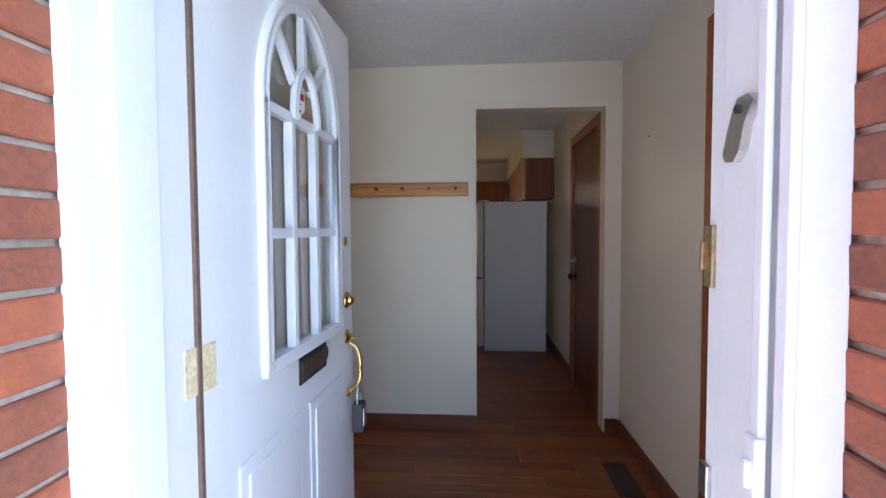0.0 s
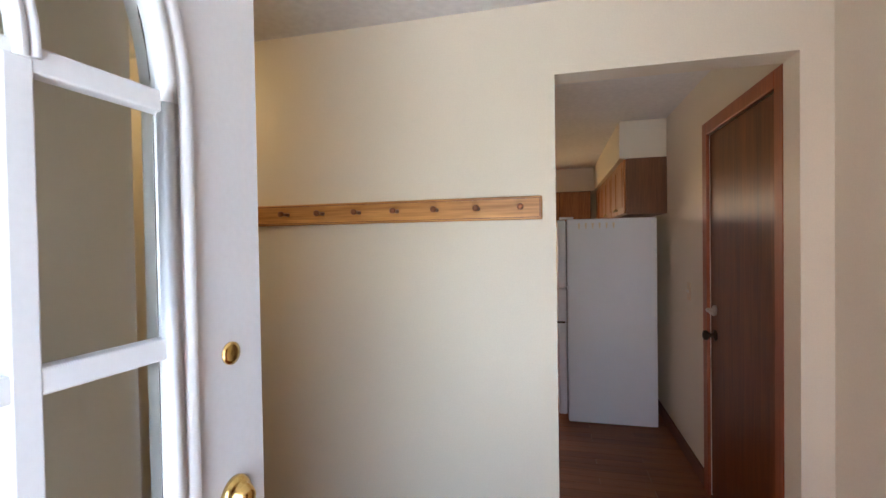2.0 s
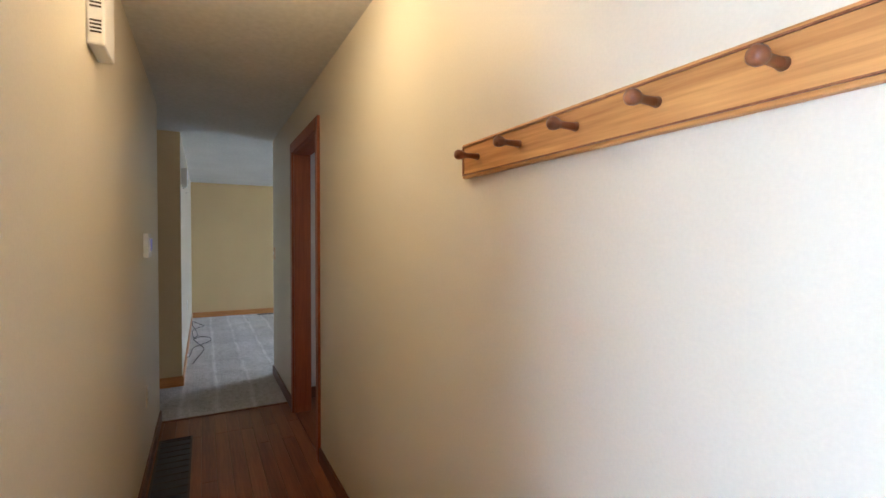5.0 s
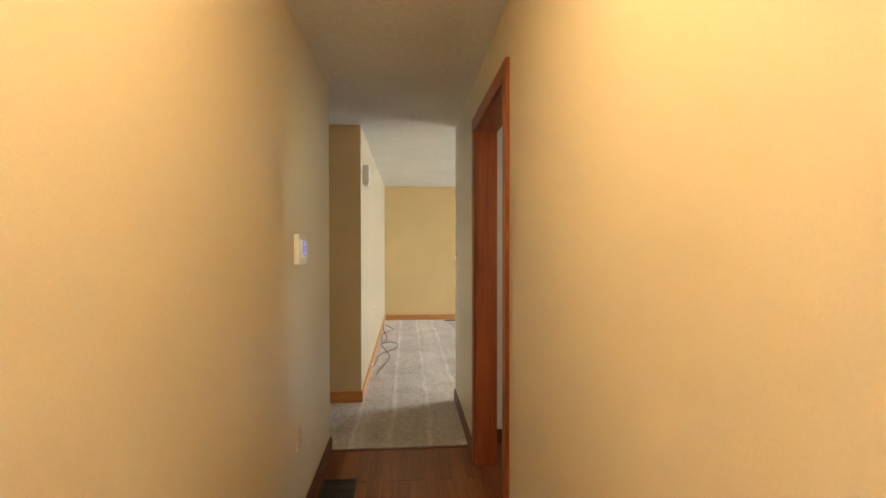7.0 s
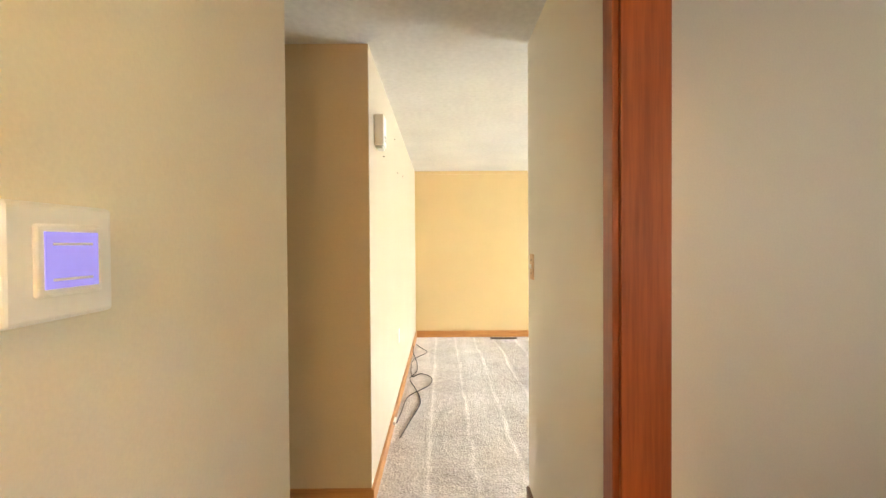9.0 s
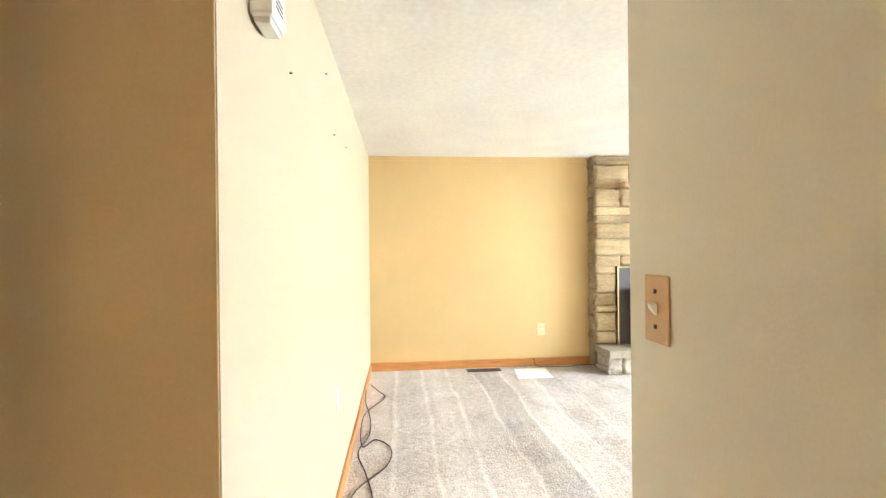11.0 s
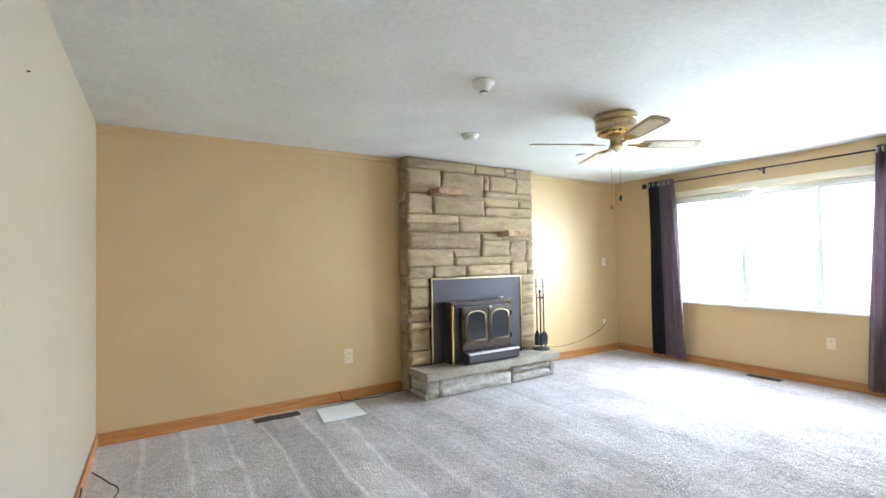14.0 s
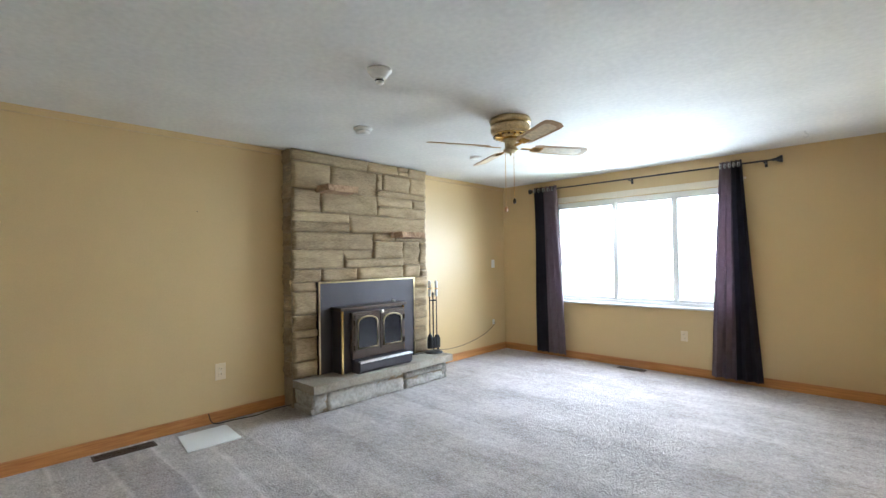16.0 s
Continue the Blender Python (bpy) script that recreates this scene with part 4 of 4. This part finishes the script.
for i in range(2):
    a = Y0 + 0.125 + i * 0.315
    b = a + 0.30
    n = 14
    hole = [(b - 0.04, 0.235), *[((a + b) / 2 + (0.11) * math.cos(math.pi * q / n), 0.475 + 0.05 * math.sin(math.pi * q / n)) for q in range(n + 1)], (a + 0.04, 0.235)]
    d = part("glass_door", prism([(a, 0.195), (b, 0.195), (b, 0.555), (a, 0.555)], 0.235, 0.244), STOVE, stove, "stove door with an arched window")
    part("window", prism(hole, 0.244, 0.2465), STOVEGLASS, d, "dark smoked glass")
    arc = [((a + b) / 2 + 0.118 * math.cos(math.pi * q / n), 0.475 + 0.058 * math.sin(math.pi * q / n)) for q in range(n + 1)]
    loop = [(b - 0.032, 0.227), *arc, (a + 0.032, 0.227), (b - 0.032, 0.227)]
    part("window_rim", tube([(0.248, u, v) for u, v in loop], 0.009, 6), OLDBRASS, d, "pale brass arch", True)
    part("hinge", lathe([(0.012, 0.26), (0.012, 0.31)], (0.246, a - 0.006 if i == 0 else b + 0.006, 0.2), seg=10), HINGEDARK, d)
    part("hinge", lathe([(0.012, 0.0), (0.012, 0.05)], (0.246, a - 0.006 if i == 0 else b + 0.006, 0.22), seg=10), HINGEDARK, d)
part("door_catch", lathe([(0.008, 0), (0.008, 0.02), (0.02, 0.026), (0.02, 0.036), (0.006, 0.04)], (0.236, Y0 + 0.44, 0.567), "X", 14), NICKEL, stove, "round steel catch", True)
part("damper_knob", lathe([(0.012, 0), (0.028, 0.008), (0.03, 0.02), (0.012, 0.028)], (0.14, Y1 - 0.10, 0.632), "Z", 16), NICKEL, stove, "steel damper knob", True)
ash = prism([(0.19, 0.0), (0.30, 0.0), (0.33, 0.03), (0.33, 0.10), (0.19, 0.13)], Y0 + 0.12, Y1 - 0.01, "Y")
part("ash_drawer", ash, STEELGREY, stove)
part("ash_lip", boxes([(0.30, 0.338, Y0 + 0.12, Y1 - 0.01, 0.110, 0.122), (0.326, 0.338, Y0 + 0.12, Y1 - 0.01, 0.100, 0.112)], 0.003), NICKEL, stove, "bright steel lip")

tools = empty("fireplace_tool_set", pose(-9.03, 6.385, 0.262), "black iron fireplace tool set with white and brass handles", "fireplace tools")
part("base", lathe([(0.105, 0), (0.105, 0.012), (0.09, 0.02), (0.02, 0.03)], (0, 0, 0), seg=28), BLACK, tools, "", True)
part("post", lathe([(0.008, 0.028), (0.008, 0.66), (0.014, 0.68), (0.004, 0.70)], (0, 0, 0), seg=12), BLACK, tools, "", True)
part("crossbar", boxes([(-0.006, 0.006, -0.06, 0.06, 0.60, 0.612), (-0.06, 0.06, -0.006, 0.006, 0.60, 0.612)], 0.002), BLACK, tools)
for i, (dx, dy) in enumerate(((0.0, -0.055), (0.0, 0.055), (0.055, 0.0))):
    t = part("tool_shaft", lathe([(0.006, 0.12), (0.006, 0.66)], (dx, dy, 0), seg=8), NICKEL if i == 1 else BLACK, tools)
    part("handle", lathe([(0.008, 0.655), (0.015, 0.67), (0.012, 0.69), (0.017, 0.715), (0.012, 0.74), (0.017, 0.765), (0.015, 0.79), (0.018, 0.81), (0.008, 0.835), (0.003, 0.838)], (dx, dy, 0), seg=14), PLASTIC, t, "white turned handle", True)
    part("handle_ring", lathe([(0.010, 0.735), (0.0165, 0.738), (0.0165, 0.748), (0.010, 0.751)], (dx, dy, 0), seg=14), BRASS, t, "brass ring", True)
    if i == 0:
        part("brush", lathe([(0.012, 0.22), (0.032, 0.18), (0.036, 0.06), (0.03, 0.055)], (dx, dy, 0), seg=14), BLACK, t)
    elif i == 1:
        part("shovel", prism([(dy - 0.02, 0.20), (dy + 0.02, 0.20), (dy + 0.05, 0.15), (dy + 0.045, 0.05), (dy - 0.045, 0.05), (dy - 0.05, 0.15)], dx - 0.006, dx + 0.010), BLACK, t)
    else:
        part("poker_hook", tube(spline([(dx, dy, 0.13), (dx, dy, 0.07), (dx + 0.02, dy, 0.05), (dx + 0.035, dy, 0.075)]), 0.006), BLACK, t, "", True)

# ---- living room: window and curtains ----
win = tagged(empty("window_1", pose(0, 8.30, 0), "wide three-part white window, blown out by daylight", "window"), kind="structure")
part("window_frame", boxes([(-8.50, -8.455, -0.03, 0.04, 0.76, 2.075), (-6.345, -6.30, -0.03, 0.04, 0.76, 2.075), (-8.455, -6.345, -0.03, 0.04, 0.76, 0.80), (-8.455, -6.345, -0.03, 0.04, 2.03, 2.075)], 0.003), VINYL, win)
part("window_sill", box(-8.53, -6.27, -0.12, 0.03, 0.735, 0.76, 0.004), VINYL, win)
for x in (-7.66, -6.96):
    part("mullion", boxes([(x - 0.016, x + 0.016, -0.025, 0.035, 0.80, 2.03)], 0.003), VINYL, win)
for a, b in ((-8.455, -7.676), (-7.644, -6.976), (-6.944, -6.345)):
    s = part("sash", boxes([(a, a + 0.016, -0.015, 0.025, 0.80, 2.03), (b - 0.016, b, -0.015, 0.025, 0.80, 2.03), (a + 0.016, b - 0.016, -0.015, 0.025, 0.80, 0.83), (a + 0.016, b - 0.016, -0.015, 0.025, 2.0, 2.03)], 0.002), VINYL, win)
    g = part("pane", box(a + 0.016, b - 0.016, 0.002, 0.006, 0.83, 2.0), GLASS, s)
    g.visible_shadow = False
structure("window_head_trim", boxes([(-8.54, -6.26, 8.205, 8.22, 2.08, 2.13), (-8.56, -6.24, 8.198, 8.22, 2.13, 2.15)], 0.002), CREAM, "cream head trim above the wide window", "trim")

rod = empty("curtain_rod", pose(-8.745, 8.115, 2.272), "thin black curtain rod with flared end caps", "curtain rod")
part("rod", lathe([(0.009, 0), (0.009, 2.74)], (0, 0, 0), "X", 12), BLACK, rod, "", True)
for x, s in ((0.03, -1), (2.74, 1)):
    part("finial", lathe([(0.010, 0), (0.014, 0.01 * s), (0.014, 0.03 * s), (0.036, 0.075 * s), (0.034, 0.085 * s), (0.01, 0.088 * s)], (x, 0, 0), "X", 16), BLACK, rod, "", True)
for x in (0.10, 1.34, 2.68):
    part("bracket", boxes([(x - 0.008, x + 0.008, -0.01, 0.10, -0.022, -0.01), (x - 0.012, x + 0.012, 0.097, 0.105, -0.05, 0.02)], 0.002), BLACK, rod)


def curtain(name, x0t, x1t, x0b, x1b, folds, label, dark_from, seed):
    """Grommet curtain: a pleated sheet with thickness, in two strips, the lighter one on the window side."""
    e = empty(name, pose(0, 8.115, 0), label, "curtain", "window curtains")
    rnd = random.Random(seed)
    nz, per = 26, 14
    n = folds * per
    wob = [rnd.uniform(0.75, 1.25) for _ in range(folds + 1)]

    def point(i, j):
        u, v = i / n, j / nz
        z = 2.315 - v * (2.315 - 0.055)
        x = (x0t + (x1t - x0t) * u) * (1 - v) + (x0b + (x1b - x0b) * u) * v
        ph = u * folds * math.pi * 2 + 0.5 * math.sin(3 * v + seed) * v
        amp = 0.046 * wob[int(u * folds)] * (1 - 0.25 * v) if v > 0.03 else 0.044
        return (x + 0.012 * math.sin(ph * 2) * (0.4 + v), amp * math.sin(ph) + 0.006 * math.sin(7 * v + 5 * u), z)
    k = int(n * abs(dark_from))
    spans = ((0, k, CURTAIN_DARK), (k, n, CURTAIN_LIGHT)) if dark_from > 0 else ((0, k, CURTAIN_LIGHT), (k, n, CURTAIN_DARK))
    for a, b, m in spans:
        bm = bmesh.new()
        g = [[bm.verts.new(point(i, j)) for j in range(nz + 1)] for i in range(a, b + 1)]
        for i in range(len(g) - 1):
            for j in range(nz):
                bm.faces.new((g[i][j], g[i + 1][j], g[i + 1][j + 1], g[i][j + 1]))
        bmesh.ops.solidify(bm, geom=list(bm.faces), thickness=0.003)
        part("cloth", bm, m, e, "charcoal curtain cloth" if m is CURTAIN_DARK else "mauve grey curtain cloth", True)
    for i in range(folds * 2):
        x = x0t + (x1t - x0t) * (i + 0.0) / (folds * 2) + 0.004
        part("grommet", lathe([(0.022, -0.004), (0.027, -0.004), (0.027, 0.004), (0.022, 0.004)], (x, 0, 2.272), "X", 16), NICKEL, e)
    return e


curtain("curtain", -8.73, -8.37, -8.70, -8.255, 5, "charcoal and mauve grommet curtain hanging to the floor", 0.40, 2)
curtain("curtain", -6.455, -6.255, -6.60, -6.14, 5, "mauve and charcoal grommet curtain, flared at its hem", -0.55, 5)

# ---- living room: ceiling fixtures ----
fan = empty("ceiling_fan", pose(-7.27, 5.49, H), "brass flush-mount ceiling fan with four cane-panelled blades", "ceiling fan")
part("canopy", lathe([(0.150, 0), (0.158, -0.02), (0.150, -0.045), (0.143, -0.05)], (0, 0, 0), seg=36), OLDBRASS, fan, "", True)
part("motor_housing", lathe([(0.143, -0.05), (0.150, -0.06), (0.150, -0.10), (0.135, -0.118)], (0, 0, 0), seg=36), OLDBRASS, fan, "", True)
vents = part("vent_ring", lathe([(0.135, -0.118), (0.115, -0.145), (0.085, -0.155)], (0, 0, 0), seg=36), BRASS, fan, "slotted brass ring", True)
for i in range(18):
    a = 2 * math.pi * i / 18
    s = part("slot", box(-0.004, 0.004, -0.010, 0.010, -0.003, 0.003), HINGEDARK, vents)
    s.matrix_local = Matrix.Rotation(a, 4, "Z") @ pose(0.1255, 0, -0.132, 0, 52, 0) @ Matrix.Diagonal((2.6, 0.7, 1, 1))
part("switch_housing", lathe([(0.055, -0.155), (0.058, -0.17), (0.045, -0.18), (0.045, -0.225), (0.058, -0.232), (0.058, -0.245), (0.03, -0.258), (0.008, -0.262), (0.008, -0.275), (0.002, -0.28)], (0, 0, 0), seg=24), OLDBRASS, fan, "", True)
ANG = 61.0
for i in range(4):
    a = ANG + 90 * i
    blade_m = Matrix.Rotation(radians(a), 4, "Z") @ pose(0, 0, -0.215, -13, 0, 0)
    outline = [(0.19, -0.050), (0.22, -0.058), (0.58, -0.070), (0.63, -0.064), (0.655, -0.034), (0.655, 0.034), (0.63, 0.064), (0.58, 0.070), (0.22, 0.058), (0.19, 0.050)]
    b = part("blade", prism(outline, -0.003, 0.003, "Z"), BLADEWOOD, fan, "wooden blade with a cane panel")
    b.matrix_local = blade_m
    part("cane_panel", prism([(0.27, -0.040), (0.58, -0.048), (0.605, -0.02), (0.605, 0.02), (0.58, 0.048), (0.27, 0.040)], -0.0042, 0.0042, "Z"), CANE, b)
    part("blade_arm", boxes([(0.085, 0.20, -0.012, 0.012, -0.010, -0.004), (0.17, 0.26, -0.032, 0.032, -0.0075, -0.0035)], 0.002), BRASS, b)
for (dx, dy, z1, m) in ((-0.045, -0.008, -0.69, PINE), (0.012, 0.022, -0.63, HINGEDARK)):
    ch = part("pull_chain", tube([(dx, dy, -0.235), (dx, dy, z1 + 0.02)], 0.0022, 6), BRASS, fan, "thin pull chain")
    for q in range(12):
        part("bead", lathe([(0.001, -0.004), (0.004, 0), (0.001, 0.004)], (dx, dy, -0.26 + (z1 + 0.28) * q / 12), seg=8), BRASS, ch)
    part("pull", lathe([(0.003, z1 + 0.03), (0.010, z1 + 0.02), (0.013, z1), (0.008, z1 - 0.012), (0.002, z1 - 0.014)], (dx, dy, 0), seg=12), m, ch, "", True)

heat = empty("smoke_detector", pose(-7.25, 4.22, H), "white cone-shaped heat detector on the ceiling", "smoke detector")
part("base", lathe([(0.068, 0), (0.068, -0.012), (0.060, -0.018), (0.042, -0.045), (0.030, -0.052)], (0, 0, 0), seg=28), PLASTIC, heat, "", True)
part("sensor", lathe([(0.024, -0.05), (0.022, -0.075), (0.017, -0.08)], (0, 0, 0), seg=18), PLASTIC, heat, "", True)
part("sensor_slot", lathe([(0.0245, -0.058), (0.0245, -0.066)], (0, 0, 0), seg=18), BLACK, heat)
sm2 = empty("smoke_detector", pose(-8.22, 4.82, H), "flat round white smoke detector on the ceiling", "smoke detector")
part("base", lathe([(0.075, 0), (0.075, -0.014), (0.065, -0.022)], (0, 0, 0), seg=28), PLASTIC, sm2, "", True)
part("cover", lathe([(0.060, -0.022), (0.055, -0.038), (0.03, -0.042)], (0, 0, 0), seg=28), PLASTIC, sm2, "", True)
sm3 = empty("ceiling_alarm", pose(-8.28, 6.30, H), "small flat white round alarm on the ceiling", "alarm")
part("cap", lathe([(0.06, 0), (0.06, -0.008), (0.045, -0.014)], (0, 0, 0), seg=24), PLASTIC, sm3, "", True)
hook = empty("ceiling_hook", pose(-5.70, 7.62, H), "small metal plant hook in the ceiling", "hook")
part("hook", tube(spline([(0, 0, 0), (0, 0, -0.02), (0.018, 0, -0.03), (0.02, 0, -0.05), (0, 0, -0.058), (-0.012, 0, -0.045)]), 0.003), NICKEL, hook, "", True)

# ---- living room: floor clutter ----
thing("floor_mat", prism([(-9.215, 3.77), (-9.205, 4.125), (-8.83, 4.10), (-8.835, 3.725)], 0.001, 0.007, "Z"), PAPER, "white plastic sheet lying on the carpet by the wall", "plastic sheet")


def cable(label, pts, r=0.004):
    return thing("cable", tube(spline(pts), r), RUBBER, label, "cable", smooth=True)


cable("black cable along the baseboard to the hearth", [(-9.30, 4.02, 0.10), (-9.29, 4.06, 0.012), (-9.27, 4.22, 0.006), (-9.24, 4.40, 0.006), (-9.28, 4.55, 0.006), (-9.26, 4.66, 0.012), (-9.20, 4.70, 0.03)])
cable("dark cable drooping from the wall jack to the hearth", [(-9.325, 7.93, 0.42), (-9.28, 7.88, 0.40), (-9.24, 7.6, 0.30), (-9.22, 7.2, 0.225), (-9.2, 6.8, 0.215), (-9.12, 6.5, 0.268), (-9.08, 6.3, 0.268), (-9.1, 6.1, 0.268)], 0.0035)
cable("loose black cables on the carpet by the cream wall", [(-5.95, 2.25, 0.006), (-6.25, 2.30, 0.006), (-6.65, 2.36, 0.006), (-7.0, 2.30, 0.006), (-7.25, 2.23, 0.03), (-7.6, 2.28, 0.006), (-7.95, 2.26, 0.006), (-8.15, 2.21, 0.06), (-8.35, 2.20, 0.10)], 0.0045)
cable("thin grey cable curling on the carpet", [(-6.1, 2.21, 0.05), (-6.4, 2.22, 0.02), (-6.8, 2.25, 0.008), (-7.1, 2.42, 0.006), (-7.35, 2.44, 0.006), (-7.5, 2.33, 0.006), (-7.4, 2.24, 0.01), (-7.9, 2.22, 0.04), (-8.4, 2.36, 0.006), (-8.6, 2.30, 0.006), (-8.75, 2.21, 0.03)], 0.004)
thing("cable_clip", box(-6.15, -6.05, 2.189, 2.205, 0.05, 0.075, 0.003), PLASTIC, "small white cable clip on the baseboard", "cable clip")
for x, z in ((-5.72, 1.93), (-6.43, 2.20), (-6.67, 1.97), (-7.2, 2.02)):
    thing("nail", lathe([(0.003, 0), (0.003, 0.009), (0.001, 0.010)], (x, 2.175, z), "Y", 8), HINGEDARK, "small dark nail sticking out of the painted wall", "nail", "nails in the wall")
thing("nail", lathe([(0.003, 0), (0.003, 0.009), (0.001, 0.010)], (-9.34, 3.95, 1.77), "X", 8), HINGEDARK, "small dark nail sticking out of the painted wall", "nail", "nails in the wall")
thing("nail", lathe([(0.003, 0), (0.003, -0.009), (0.001, -0.010)], (1.08, 2.54, 1.83), "X", 8), HINGEDARK, "small dark nail sticking out of the painted wall", "nail", "nails in the wall")

# ---- pieces: floor planks and bricks ----
planks = structure("floor", box(-0.02, 0.0, W + 0.02, W + 0.04, -0.014, -0.012), PLANK, "polished reddish hardwood strip floor", "floor")
PLANK_W = 0.083
rp = random.Random(11)
cache = {}


def plank_mesh(length):
    key = round(length, 2)
    if key not in cache:
        bm = box(0, key - 0.0012, 0, PLANK_W - 0.0012, -0.012, 0.0)
        bmesh.ops.bevel(bm, geom=[e for e in bm.edges if all(v.co.z > -0.001 for v in e.verts)], offset=0.0012, segments=1, affect="EDGES")
        cache[key] = mesh_of("plank", bm, PLANK)
    return cache[key]


def lay(y0, y1, x0, x1):
    y = y0
    while y < y1 - 0.01:
        x = x0
        while x < x1 - 0.01:
            ln = min(rp.choice((0.9, 1.2, 1.5)) if x > x0 else rp.choice((0.4, 0.7, 1.1)), x1 - x)
            if x1 - x - ln < 0.25:
                ln = x1 - x
            ob = new("plank", plank_mesh(ln))
            ob.location = (x, y, 0)
            ob.parent = planks
            x += round(ln, 2)
        y += PLANK_W


lay(0.93, 1.93, -1.2, 1.08)
lay(0.93 + 12 * PLANK_W + 0.001, 2.99, EDGE + 0.022, 1.08)
lay(0.93 + 25 * PLANK_W + 0.002, 5.4, 0.0, 1.0)
rest = bmesh.new()
for row in range(30):
    y = 5.42 + row * PLANK_W
    if y < 7.6:
        bm_box(rest, -2.2, 1.0, y, y + PLANK_W - 0.0012, -0.012, 0)
for row in range(20):
    y = 3.01 + row * PLANK_W
    bm_box(rest, -4.25, -0.002, y, y + PLANK_W - 0.0012, -0.012, 0)
part("plank_field", rest, PLANK, planks)["kind"] = "stuff"

COURSE, BL = 0.0677, 0.2
pier_l = structure("brick_pier_1", box(-1.6, -0.469, 0.342, 0.655, -0.30, 2.60), MORTAR, "red brick wall beside the front door", "brick wall")
pier_r = structure("brick_pier_2", box(0.632, 1.8, 0.342, 0.655, -0.30, 2.60), MORTAR, "red brick wall beside the front door", "brick wall")
structure("lintel", box(-0.492, 0.632, 0.342, 0.655, 2.175, 2.60), WHITE, "white painted lintel over the front door", "lintel")
bm = box(0, 0.092, 0, 0.19, 0, COURSE - 0.0105)
bmesh.ops.bevel(bm, geom=bm.edges[:], offset=0.004, segments=1, affect="EDGES")
for v in bm.verts:
    v.co += Vector((noise.noise(v.co * 31), noise.noise(v.co * 27 + Vector((4, 0, 0))), noise.noise(v.co * 29 + Vector((0, 8, 0))))) * 0.0025
brick_along_y = mesh_of("brick", bm, BRICK)
bm = box(0, 0.19, 0, 0.092, 0, COURSE - 0.0105)
bmesh.ops.bevel(bm, geom=bm.edges[:], offset=0.004, segments=1, affect="EDGES")
brick_along_x = mesh_of("brick", bm, BRICK)
bm = box(0, 0.092, 0, 0.092, 0, COURSE - 0.0105)
bmesh.ops.bevel(bm, geom=bm.edges[:], offset=0.004, segments=1, affect="EDGES")
brick_half = mesh_of("brick", bm, BRICK)
for k in range(36):
    z = -0.03 + k * COURSE
    for pier, side in ((pier_l, -1), (pier_r, 1)):
        xf = -0.457 if side < 0 else 0.62
        x0 = xf - 0.092 if side < 0 else xf
        # the return beside the frame
        y = 0.655
        for mesh, ln in ((brick_along_y, 0.19), (brick_half, 0.092)):
            y -= ln
            ob = new("brick", mesh)
            ob.location = (x0 + rp.uniform(-0.002, 0.002), y, z)
            ob.parent = pier
            y -= 0.010
        # the front face
        ob = new("brick", brick_along_x)
        xs = xf - 0.092 - 0.01 - 0.19 if side < 0 else xf + 0.092 + 0.01
        ob.location = (xs, 0.33 + rp.uniform(-0.002, 0.002), z)
        ob.parent = pier
